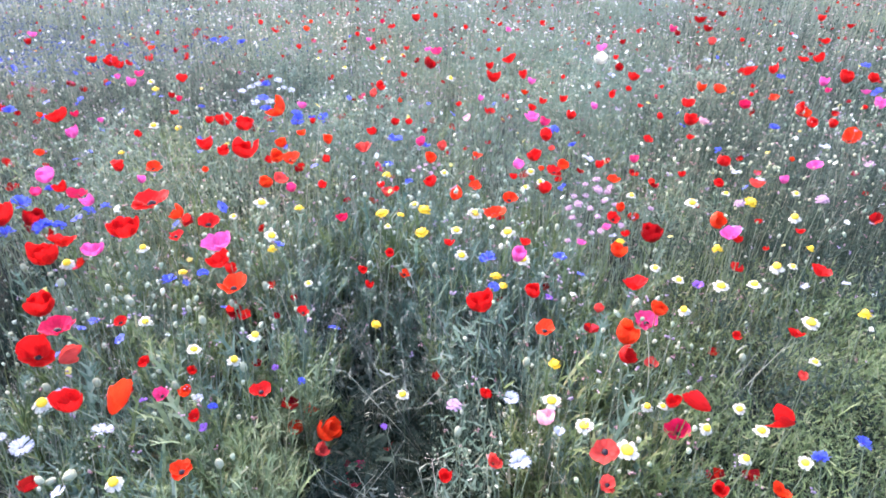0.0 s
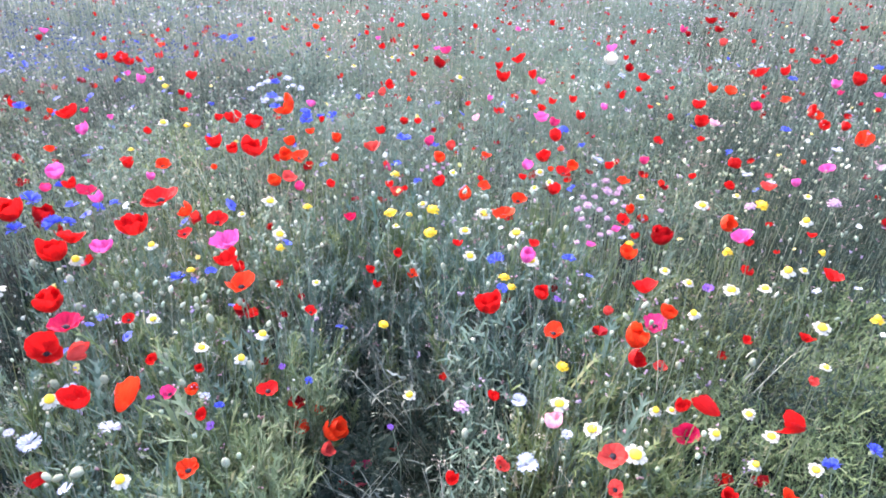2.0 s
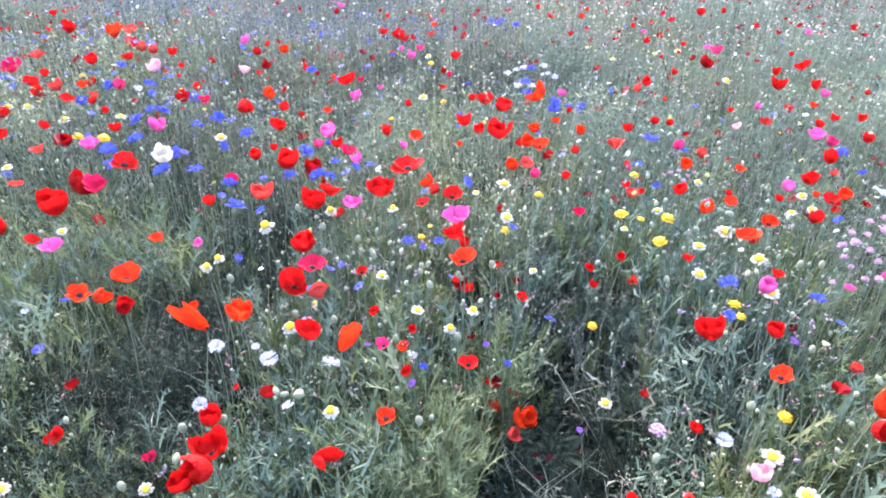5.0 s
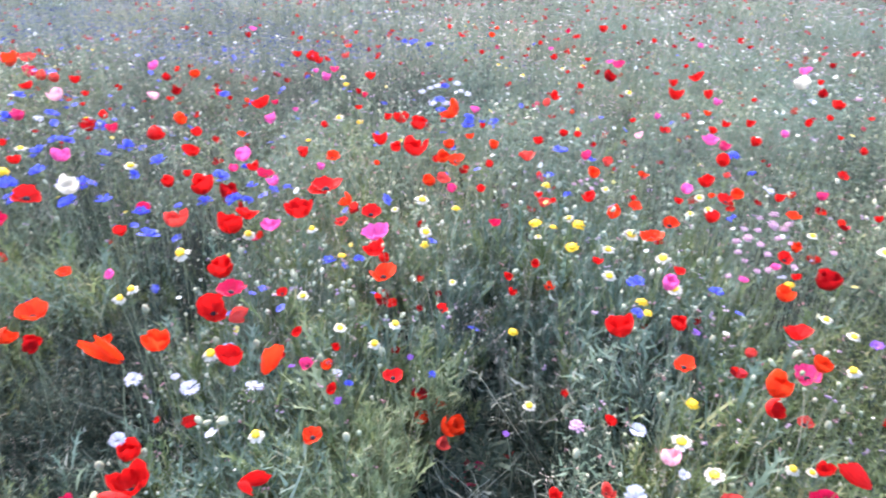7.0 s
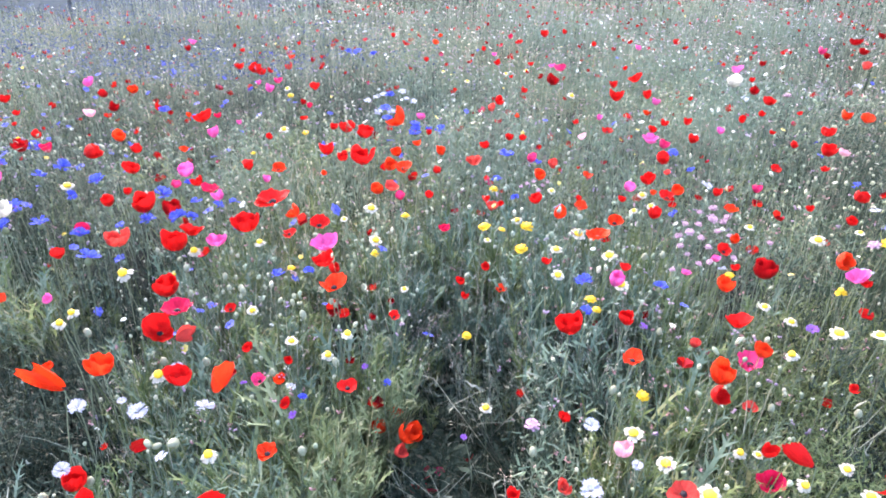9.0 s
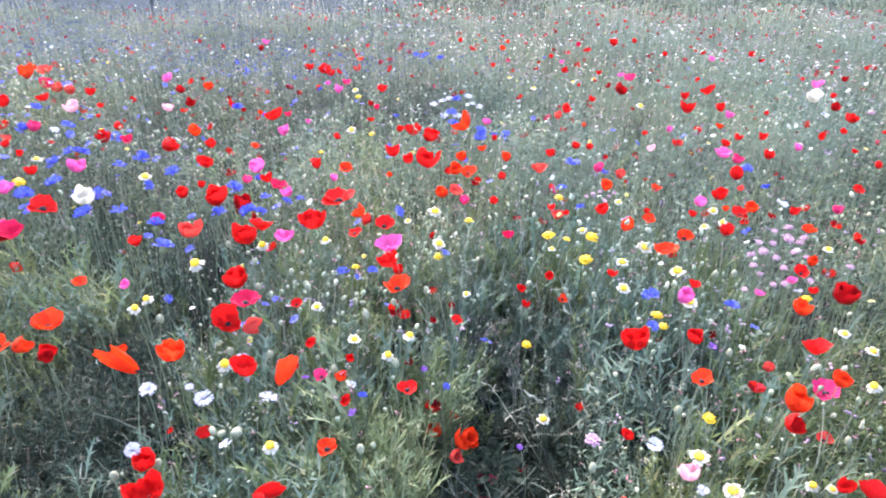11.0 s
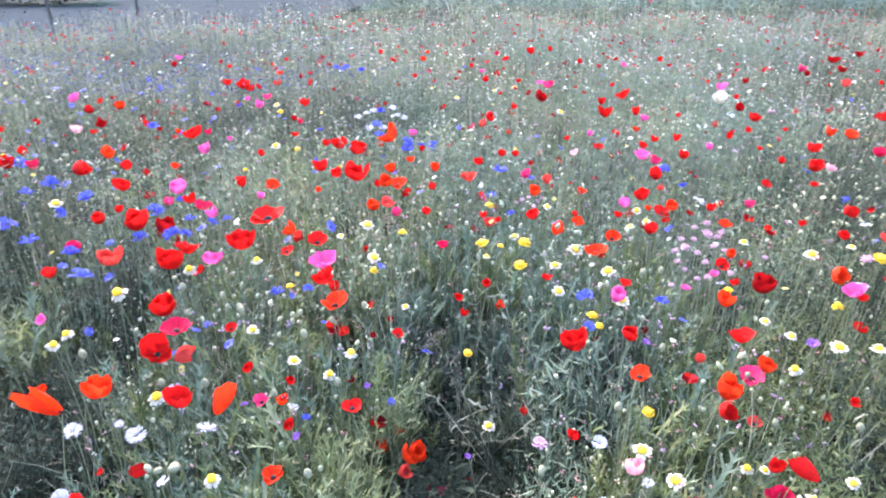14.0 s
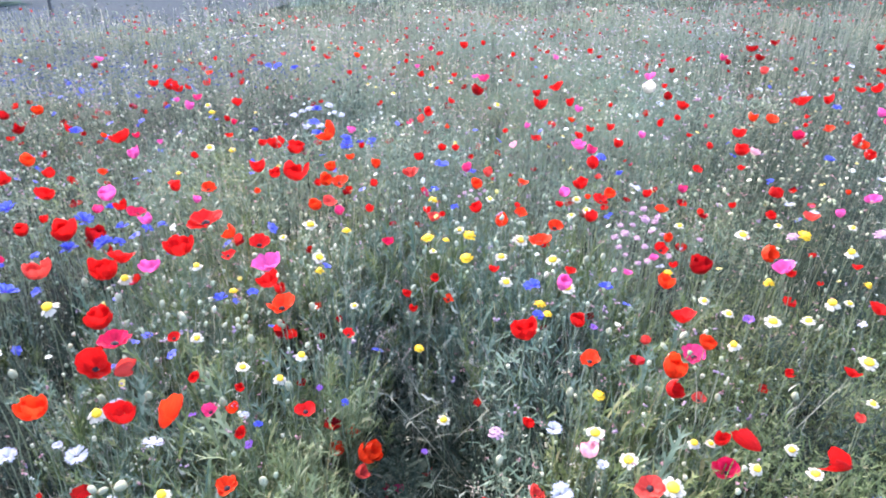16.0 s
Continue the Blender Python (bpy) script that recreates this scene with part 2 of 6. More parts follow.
def lobed_leaf(bunch, at, a, length, droop):
    """A poppy leaf: a curved rib with pairs of pointed lobes, folded a little along the rib."""
    tip = at + around(a, length * 0.55, length * droop)
    rib = bend(at, tip, 0.25, 5)
    fold = rng.uniform(0.1, 0.5)
    side = np.array([-math.sin(a), math.cos(a), 0.3 * rng.uniform(-1, 1)])
    ribbon(bunch, rib, length * 0.1, side, (0.4, 1, 0.8, 0.1))
    along = (tip - at) / (np.linalg.norm(tip - at) + 1e-9)
    for j in (1, 2, 3):
        for sgn in (-1, 1):
            p, reach = rib[j], length * rng.uniform(0.2, 0.3) * (0.75, 1.0, 0.8)[j - 1]
            e = p + side * sgn * reach * 0.85 + along * reach * 0.75 + np.array([0, 0, fold * reach * 0.6])
            ribbon(bunch, [p, e], length * 0.1, along, (1, 0.12))


def plant(kind, lod):
    """One plant 1 high: bunches of stems, leaves, buds and seeds. lod 0 is the finest."""
    st, lf, bd, dr = Bunch(), Bunch(), Bunch(), Bunch()
    thick = (1.0, 1.25, 1.8, 3.2)[lod]
    sides = (3, 2, 2, 2)[lod]
    k = (5, 4, 3, 2)[lod]
    if kind == "twig":
        for _ in range(3):
            a = rng.uniform(0, 6.28)
            curve = bend((0, 0, 0), around(a, rng.uniform(0.1, 0.45), rng.uniform(0.6, 1.0)), rng.uniform(-0.1, 0.15), 5)
            stalk(st, curve, 0.0046, 0.0026)
            for j in (1, 2, 2, 3, 3, 4):
                b = rng.uniform(0, 6.28)
                q = curve[j] + around(b, rng.uniform(0.05, 0.2), rng.uniform(-0.05, 0.2))
                stalk(st, bend(curve[j], q, 0.1, 3), 0.0026, 0.0014, 2)
                if rng.random() < 0.4:
                    ribbon(st, [q, q + around(b, 0.03, -0.03), q + around(b + 0.5, 0.06, -0.04)], 0.02, around(b + 1.6, 1, 0.3), (0.4, 1, 0.1))
    elif lod and kind in ("poppy", "cornflower", "feathery"):
        # farther off only a soft cloud of small leaves and a few stem ends shows
        for _ in range((64, 36, 17)[lod - 1]):
            a, z = rng.uniform(0, 6.28), rng.uniform(0.3, 1.0) ** 0.8
            p = around(a, 0.3 * math.sqrt(rng.random()) * (1.15 - 0.5 * z), z)
            b, n = rng.uniform(0, 6.28), rng.uniform(0.04, 0.11) * thick ** 0.5
            q = p + around(b, n * 0.65, n * rng.uniform(-0.35, 0.75))
            ribbon(lf, [p, q], (0.0095, 0.012, 0.03)[lod - 1], (-math.sin(b), math.cos(b), rng.uniform(-0.6, 0.6)), (1, 0.5))
        for _ in range((2, 1, 1)[lod - 1]):
            a = rng.uniform(0, 6.28)
            stalk(st, [around(a, 0.03, 0.0), around(a, rng.uniform(0.05, 0.2), rng.uniform(0.75, 1.02))], 0.0022 * thick, 0.0017 * thick, 2)
            if rng.random() < 0.45:
                blob(bd, around(a, 0.12, 0.97), 0.014, 0.034, sides=3)
    elif kind in ("poppy", "cornflower", "feathery"):
        for _ in range(4):
            a, h = rng.uniform(0, 6.28), rng.uniform(0.65, 1.0)
            tip = around(a, rng.uniform(0.04, 0.2), h)
            curve = bend((0, 0, 0), tip, rng.uniform(0, 0.2), k)
            stalk(st, curve, 0.0042, 0.0024, sides)
            end = curve[-1]
            if kind == "poppy" and rng.random() < 0.65:
                if rng.random() < 0.5:
                    b = rng.uniform(0, 6.28)
                    hook = [end, end + around(b, 0.02, 0.03), end + around(b, 0.05, 0.015), end + around(b, 0.055, -0.025)]
                    stalk(st, hook, 0.0022, 0.0018, sides)
                    blob(bd, hook[-1] + np.array([0, 0, -0.015]), 0.0125, 0.038)
                else:
                    blob(bd, end, 0.0125, 0.034)
            if kind == "cornflower":
                for _ in range(3):
                    p = curve[rng.integers(1, k - 1)]
                    b = a + rng.uniform(-1.2, 1.2)
                    q = p + around(b, rng.uniform(0.05, 0.13), rng.uniform(0.15, 0.3))
                    stalk(st, bend(p, q, 0.1, k - 1), 0.0026, 0.0018, sides)
                    blob(bd, q, 0.008, 0.022, sides=4)
            for _ in range({"poppy": 7, "cornflower": 10, "feathery": 24}[kind]):
                u = rng.uniform(0.08, 0.97 if kind != "poppy" else 0.8)
                p = np.array([np.interp(u, np.linspace(0, 1, k), curve[:, c]) for c in range(3)])
                b = rng.uniform(0, 6.28)
                if kind == "poppy":
                    lobed_leaf(lf, p, b, rng.uniform(0.16, 0.3) * (1.15 - 0.6 * u), rng.uniform(0.35, 1.3))
                elif kind == "cornflower":
                    n = rng.uniform(0.08, 0.17) * (1.1 - 0.5 * u)
                    ribbon(lf, bend(p, p + around(b, n * 0.5, n * rng.uniform(0.2, 1.0)), 0.2, 4), 0.0125,
                           (-math.sin(b), math.cos(b), 0.3), (0.6, 1, 0.08))
                else:
                    n = rng.uniform(0.05, 0.11)
                    ribbon(lf, bend(p, p + around(b, n * 0.65, n * rng.uniform(0.0, 1.1)), 0.2, 3),
                           0.006, (-math.sin(b), math.cos(b), 0.5), (0.7, 1, 0.3))
    elif kind == "clump":
        for _ in range(12):
            a, z = rng.uniform(0, 6.28), rng.uniform(0.1, 0.85)
            lobed_leaf(lf, around(a, rng.uniform(0.02, 0.16), z), a + rng.uniform(-0.6, 0.6), rng.uniform(0.2, 0.34), rng.uniform(0.4, 1.2))
        for _ in range(3):
            a = rng.uniform(0, 6.28)
            stalk(st, bend((0, 0, 0), around(a, rng.uniform(0.05, 0.2), rng.uniform(0.7, 1.0)), 0.1, 4), 0.005, 0.003)
    elif kind == "bush":  # low and leafy, with no bare stem
        for _ in range(125):
            a, z = rng.uniform(0, 6.28), rng.uniform(0.05, 1.0)
            p = around(a, 0.42 * math.sqrt(rng.random()) * (1.15 - 0.75 * z), z)
            b, n = rng.uniform(0, 6.28), rng.uniform(0.06, 0.15)
            q = p + around(b, n * 0.6, n * rng.uniform(-0.3, 1.1))
            ribbon(lf, [p, q], rng.uniform(0.01, 0.022), (-math.sin(b), math.cos(b), rng.uniform(-0.8, 0.8)), (1, 0.35))
    elif kind == "grass":
        for _ in range((9, 7, 5, 3)[lod]):
            a, h = rng.uniform(0, 6.28), rng.uniform(0.5, 1.0)
            ribbon(lf, bend(around(a, 0.02, 0), around(a, rng.uniform(0.05, 0.4), h), rng.uniform(0.1, 0.4), (5, 4, 3, 3)[lod]),
                   0.0075 * thick ** 0.8, (-math.sin(a), math.cos(a), 0.2), (0.7, 1, 0.7, 0.08))
    elif kind == "spray":
        a = rng.uniform(0, 6.28)
        curve = bend((0, 0, 0), around(a, 0.1, 0.7), 0.1, k)
        stalk(st, curve, 0.003 * thick, 0.002 * thick, sides)
        for _ in range((6, 4, 3, 2)[lod]):
            b = rng.uniform(0, 6.28)
            p = np.array([np.interp(rng.uniform(0.4, 1), np.linspace(0, 1, k), curve[:, c]) for c in range(3)])
            q = p + around(b, rng.uniform(0.06, 0.2), rng.uniform(0.08, 0.3))
            stalk(dr, bend(p, q, 0.15, 3), 0.0014 * thick, 0.001 * thick, 2)
            for _ in range((5, 3, 2, 1)[lod]):
                c = q + rng.normal(0, 0.028, 3)
                if lod < 1:
                    stalk(dr, [q, c], 0.0009, 0.0008, 2)
                blob(dr, c, 0.0042 * thick ** 0.7, 0.009 * thick ** 0.7, sides=3)
    elif kind == "rosette":
        for _ in range((17, 9, 6, 4)[lod]):
            a, n = rng.uniform(0, 6.28), rng.uniform(0.18, 0.45)
            at = around(a, rng.uniform(0.03, 0.3), rng.uniform(0, 0.5))
            ribbon(lf, bend(at, at + around(a, n * 0.8, n * rng.uniform(0.1, 0.8)), 0.3, 4 if lod < 2 else 3),
                   (0.075, 0.1, 0.15, 0.2)[lod] * rng.uniform(0.4, 1.3), (-math.sin(a), math.cos(a), rng.uniform(-0.3, 0.3)), (0.3, 0.9, 1, 0.1))
    return [b.arrays() for b in (st, lf, bd, dr)]


KINDS = ("poppy", "cornflower", "feathery", "grass", "spray", "rosette")
LIBRARY = {(kind, lod): [plant(kind, lod) for _ in range((7, 6, 5, 4)[lod])] for kind in KINDS for lod in range(4)}


def canopy(x, y):
    """Height of the plants: trodden hollows, a shorter strip, and gentle unevenness elsewhere."""
    h = (0.52 + 0.05 * np.sin(2.3 * x + 1.1 * y) + 0.04 * np.sin(3.7 * y - 1.9 * x + 1.0)
         + 0.05 * np.sin(6.1 * x + 2.0 * np.sin(2.7 * y)) * np.sin(5.3 * y + 1.7 * np.sin(3.1 * x)))
    path_x = -0.2 - 0.06 * np.clip((y - 1.4) / 0.5, 0, 1)
    lane = np.exp(-(((x - path_x) / (0.2 + 0.025 * np.sin(7 * y))) ** 4)) * np.clip((2.1 - y) / 0.25, 0, 1)
    pit = np.exp(-((((x + 1.56) / 0.3) ** 2 + ((y - 1.25) / 0.36) ** 2) ** 2))
    pit2 = np.exp(-((((x + 1.25) / 0.16) ** 2 + ((y - 0.95) / 0.25) ** 2) ** 2))
    side = np.exp(-((((x + 2.1) / 0.75) ** 2 + ((y - 1.6) / 0.6) ** 2) ** 2))
    shade = np.exp(-((((x - 0.06) / 0.17) ** 2 + ((y - 1.4) / 0.35) ** 2) ** 2))
    strip = np.clip((x - 0.6) / 0.3, 0, 1) * np.clip((2.35 - y) / 0.4, 0, 1)
    front = np.clip((1.05 + 0.12 * (x > 0.3) - y) / 0.35, 0, 1)
    h = h * (1 - 0.8 * np.maximum(np.maximum(lane * (1 - 0.3 * np.clip((y - 1.45) / 0.3, 0, 1)), pit), pit2)) * (1 - 0.42 * strip) * (1 - 0.35 * side) * (1 - 0.22 * shade) * (1 - 0.2 * np.clip((3.6 - y - 0.95 * x) / 1.6, 0, 1) * (y > 4.4)) * (1 - (0.3 + 0.3 * np.clip((x - 0.25) / 0.2, 0, 1)) * front)
    return np.maximum(h, 0.11)


def in_sector(x, y, margin=0.0):
    a = np.degrees(np.arctan2(-x, y + 0.35))
    return (a > -39 - margin) & (a < 62 + margin) & (y > 0.25)


def lay(protos, x, y, size, turn, lean, part):
    """All copies of the prototypes as one pair of arrays."""
    V, F, n = [], [], 0
    pick = rng.integers(0, len(protos), len(x))
    for i, proto in enumerate(protos):
        v, f = proto[part]
        m = pick == i
        c = int(m.sum())
        if not len(v) or not c:
            continue
        s, t = size[m][:, None], turn[m][:, None]
        px, py, pz = v[None, :, 0] * s, v[None, :, 1] * s, v[None, :, 2] * s
        wx = px * np.cos(t) - py * np.sin(t) + pz * lean[m, 0][:, None] + x[m][:, None]
        wy = px * np.sin(t) + py * np.cos(t) + pz * lean[m, 1][:, None] + y[m][:, None]
        wz = pz + lie(x[m], y[m])[:, None] - 0.006
        V.append(np.stack([wx, wy, wz], 2).reshape(-1, 3))
        F.append((f[None] + (n + np.arange(c) * len(v))[:, None, None]).reshape(-1, 3))
        n += c * len(v)
    return V, F, n


class Stuff:
    def __init__(self):
        self.v, self.f, self.n = [], [], 0

    def take(self, V, F, n):
        self.v += V
        self.f += [f + self.n for f in F]
        self.n += n

    def make(self, name, mat, label, category):
        ob = new(name, mesh_from(name, np.concatenate(self.v), np.concatenate(self.f), mat))
        return tagged(ob, label, category, kind="stuff")


stems, leaves, shade_dark_leaves, fresh, buds, seeds, dry_twigs = (Stuff() for _ in range(7))
ZONES = [  # from, to (metres away), plants a square metre, detail
    (0.0, 2.7, 190, 0), (2.7, 5.0, 135, 1), (5.0, 8.5, 80, 2), (8.5, 19.0, 22, 3)]
SHARES = [dict(zip(KINDS, share)) for share in ((0.34, 0.22, 0.28, 0.03, 0.13), (0.22, 0.17, 0.4, 0.01, 0.2),
                                                (0.22, 0.18, 0.47, 0.01, 0.12), (0.25, 0.25, 0.44, 0.01, 0.05))]
for near, far, density, lod in ZONES:
    SHARE = SHARES[lod]
    count = int(density * (2 * far) * (far + 0.5))
    X, Y = rng.uniform(-far, far, count), rng.uniform(-0.5, far, count)
    D = np.hypot(X, Y)
    edge = Y - 0.42 * X < np.where(X < -4.3, 12.5, 17.0)
    keep = (D >= near) & (D < far) & in_sector(X, Y, 4 if lod else 8) & edge
    X, Y, D = X[keep], Y[keep], D[keep]
    H = canopy(X, Y)
    bushy = (X > 0.6) & (Y < 2.5) | (X < -1.3) & (X > -1.8) & (Y > 0.9) & (Y < 1.7)
    keep = ((H > 0.2) | (rng.random(len(X)) < 0.8)) & (~bushy | (rng.random(len(X)) < np.where(X < 0, 0.2, 0.35)))
    X, Y, H = X[keep], Y[keep], H[keep]
    which = rng.choice(len(SHARE), len(X), p=list(SHARE.values()))
    which = np.where((X > 0.55) & (Y < 2.6) & (which < 2) & (rng.random(len(X)) < 0.7), 2, which)
    green = (rng.random(len(X)) < np.where(Y < 1.6, 0.55, np.where(Y < 2.4, 0.36, np.where(Y < 3.6, 0.22, 0.1)))) | (X > 0.5 + 0.2 * np.sin(5 * Y)) & (Y < 2.2 + 0.2 * np.sin(4 * X)) & (rng.random(len(X)) < 0.8) | (np.hypot((X + 0.47) / 0.16, (Y - 1.27) / 0.3) < 1)
    # sort 2: leaves with shade in their colour, in hollows and darker parts
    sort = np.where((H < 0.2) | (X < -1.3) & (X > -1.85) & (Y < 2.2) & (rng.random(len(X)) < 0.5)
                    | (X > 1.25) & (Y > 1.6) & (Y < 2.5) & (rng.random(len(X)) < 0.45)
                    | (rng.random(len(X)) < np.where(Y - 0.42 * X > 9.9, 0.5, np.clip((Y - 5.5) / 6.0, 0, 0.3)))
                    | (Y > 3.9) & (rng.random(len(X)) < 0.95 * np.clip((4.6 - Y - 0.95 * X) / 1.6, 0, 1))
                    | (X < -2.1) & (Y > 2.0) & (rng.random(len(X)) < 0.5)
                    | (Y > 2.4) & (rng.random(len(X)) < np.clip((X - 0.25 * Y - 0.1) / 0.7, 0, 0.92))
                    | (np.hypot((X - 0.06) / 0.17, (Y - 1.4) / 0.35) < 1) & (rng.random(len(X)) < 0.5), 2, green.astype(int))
    for j, kind in enumerate(SHARE):
        for lush in (0, 1, 2):
            m = (which == j) & (sort == lush)
            if not m.any():
                continue
            x, y, h = X[m], Y[m], H[m]
            size = h * rng.uniform(0.68, 1.12, len(x))
            turn = rng.uniform(0, 6.28, len(x))
            lean = rng.normal(0, (0.09, 0.11, 0.13, 0.14)[lod], (len(x), 2))
            state = rng.bit_generator.state
            for part, to in ((0, (stems, fresh, shade_dark_leaves)[lush]), (1, (leaves, fresh, shade_dark_leaves)[lush]), (2, buds), (3, seeds)):
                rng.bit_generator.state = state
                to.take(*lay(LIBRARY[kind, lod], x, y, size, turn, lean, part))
    # low leaves that hide the soil, their colour darkened as shade under the plants
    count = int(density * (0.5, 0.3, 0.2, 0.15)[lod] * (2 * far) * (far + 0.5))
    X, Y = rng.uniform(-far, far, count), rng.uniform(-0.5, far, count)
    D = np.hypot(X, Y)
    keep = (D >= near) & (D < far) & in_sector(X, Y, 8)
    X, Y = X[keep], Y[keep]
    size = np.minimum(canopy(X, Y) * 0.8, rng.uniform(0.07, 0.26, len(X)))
    shade_dark_leaves.take(*lay(LIBRARY["rosette", lod], X, Y, size, rng.uniform(0, 6.28, len(X)), rng.normal(0, 0.1, (len(X), 2)), 1))
# leafy poppy plants under the nearest flowers
CLUMPS = [plant("clump", 0) for _ in range(7)]
X, Y = np.append(rng.uniform(-1.4, 1.3, 580), rng.uniform(-0.98, -0.55, 60)), np.append(rng.uniform(0.75, 2.5, 580), rng.uniform(0.75, 1.3, 60))
m = (canopy(X, Y) > 0.3) & ((X < -0.1) | (X > 0.22) | (Y > 1.5)) & (rng.random(640) < np.where(X < 0.0, 0.75, np.where(X < 0.6, 0.8, 0.3)))
X, Y = X[m], Y[m]
for sort in (0, 1):
    m = (rng.random(len(X)) < np.where((Y < 1.5) | (X > 0.4), 0.45, 0.1)) == bool(sort)
    x, y = X[m], Y[m]
    size, turn, lean = canopy(x, y) * rng.uniform(0.55, 0.9, len(x)), rng.uniform(0, 6.28, len(x)), rng.normal(0, 0.1, (len(x), 2))
    state = rng.bit_generator.state
    for p in (0, 1):
        rng.bit_generator.state = state
        (fresh if sort else (stems, leaves)[p]).take(*lay(CLUMPS, x, y, size, turn, lean, p))
# leafy bushes without bare stems: beside the hollow, on the strip where daisies grow, in the side hollow, and
# blue-green ones by the path; the darkest have shade put into their colour
BUSHES = [plant("bush", 0) for _ in range(8)]
for x0, x1, y0, y1, count, tall, to in ((-0.66, -0.45, 0.85, 1.4, 9, 0.36, fresh), (0.5, 1.75, 0.8, 2.4, 430, 0.3, fresh), (0.9, 2.0, 1.5, 2.6, 110, 0.36, shade_dark_leaves),
                                        (-1.8, -1.32, 0.85, 1.65, 130, 0.27, shade_dark_leaves), (-2.7, -1.75, 0.85, 1.9, 40, 0.32, fresh), (-2.7, -1.75, 0.85, 1.9, 50, 0.3, shade_dark_leaves), (-2.7, -1.75, 0.85, 1.9, 60, 0.34, leaves), (-0.98, -0.6, 0.75, 1.3, 26, 0.38, leaves), (-1.5, -1.02, 0.7, 0.95, 30, 0.26, shade_dark_leaves), (-2.0, -1.3, 0.5, 0.85, 50, 0.27, leaves), (0.08, 0.4, 1.15, 2.2, 34, 0.44, leaves), (-0.38, 0.02, 1.3, 2.1, 60, 0.17, shade_dark_leaves)):
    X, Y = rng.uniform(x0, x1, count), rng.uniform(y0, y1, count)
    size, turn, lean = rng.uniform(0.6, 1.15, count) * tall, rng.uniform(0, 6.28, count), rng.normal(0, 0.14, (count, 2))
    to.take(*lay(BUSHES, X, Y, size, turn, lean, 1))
# leafy plants on the far side of the side hollow
X, Y = np.append(rng.uniform(-2.5, -1.7, 90), rng.uniform(-1.9, -1.15, 34)), np.append(rng.uniform(0.85, 1.8, 90), rng.uniform(0.5, 0.85, 34))
for sort in (0, 1):
    m = np.arange(len(X)) % 2 == sort
    size, turn, lean = rng.uniform(0.26, 0.44, m.sum()) * np.where(Y[m] < 0.85, 0.7, 1.0), rng.uniform(0, 6.28, m.sum()), rng.normal(0, 0.1, (m.sum(), 2))
    state = rng.bit_generator.state
    for p in (0, 1):
        rng.bit_generator.state = state
        (fresh if sort and p else (stems, leaves)[p]).take(*lay(CLUMPS, X[m], Y[m], size, turn, lean, p))
# an upright tuft of pale green leaves beside the hollow
pale_tuft = Stuff()
X, Y = rng.uniform(-0.68, -0.37, 60), rng.uniform(0.8, 1.5, 60)
for protos, m in ((CLUMPS, np.arange(60) < 5), (LIBRARY["feathery", 0], np.arange(60) % 2 == 0), (LIBRARY["poppy", 0], np.arange(60) % 2 == 1)):
    size, turn, lean = rng.uniform(0.36, 0.54, m.sum()), rng.uniform(0, 6.28, m.sum()), rng.normal(0, 0.1, (m.sum(), 2))
    state = rng.bit_generator.state
    for p in (0, 1):
        rng.bit_generator.state = state
        pale_tuft.take(*lay(protos, X[m], Y[m], size, turn, lean, p))
# beige sprays and low leaves at the far end of the hollow
X, Y = rng.uniform(-0.5, 0.02, 44), rng.uniform(1.75, 2.4, 44)
for kind, tall, pairs in (("spray", 0.44, ((0, dry_twigs), (3, seeds))), ("poppy", 0.3, ((0, leaves), (1, leaves)))):
    size, turn, lean = rng.uniform(0.6, 1.1, 44) * tall, rng.uniform(0, 6.28, 44), rng.normal(0, 0.15, (44, 2))
    state = rng.bit_generator.state
    for p, to in pairs:
        rng.bit_generator.state = state
        to.take(*lay(LIBRARY[kind, 0], X, Y, size, turn, lean, p))
# weeds that fill the trodden hollows, coloured dark to carry the hollows' shade
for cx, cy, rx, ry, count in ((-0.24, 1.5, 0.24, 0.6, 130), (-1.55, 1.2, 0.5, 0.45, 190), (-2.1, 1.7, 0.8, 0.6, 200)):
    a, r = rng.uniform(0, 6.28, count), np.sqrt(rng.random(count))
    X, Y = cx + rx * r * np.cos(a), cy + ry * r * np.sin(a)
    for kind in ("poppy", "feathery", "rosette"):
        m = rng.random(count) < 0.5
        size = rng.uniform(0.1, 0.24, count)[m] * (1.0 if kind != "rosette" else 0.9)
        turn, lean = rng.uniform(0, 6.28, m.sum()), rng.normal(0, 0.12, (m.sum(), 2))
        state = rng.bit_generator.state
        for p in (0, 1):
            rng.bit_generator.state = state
            shade_dark_leaves.take(*lay(LIBRARY[kind, 1], X[m], Y[m], size, turn, lean, p))
# dead twigs in and round the hollows
TWIGS = [plant("twig", 0) for _ in range(8)]
for x0, x1, y0, y1, count, tall in ((-0.42, 0.06, 1.2, 2.15, 26, 0.42), (-0.3, 0.3, 1.9, 2.5, 16, 0.5), (-1.9, -1.2, 0.9, 1.5, 22, 0.35),
                                    (-1.2, 1.3, 0.9, 2.6, 60, 0.5)):
    X, Y = rng.uniform(x0, x1, count), rng.uniform(y0, y1, count)
    dry_twigs.take(*lay(TWIGS, X, Y, rng.uniform(0.4, 1.0, count) * tall, rng.uniform(0, 6.28, count), rng.normal(0, 0.25, (count, 2)), 0))
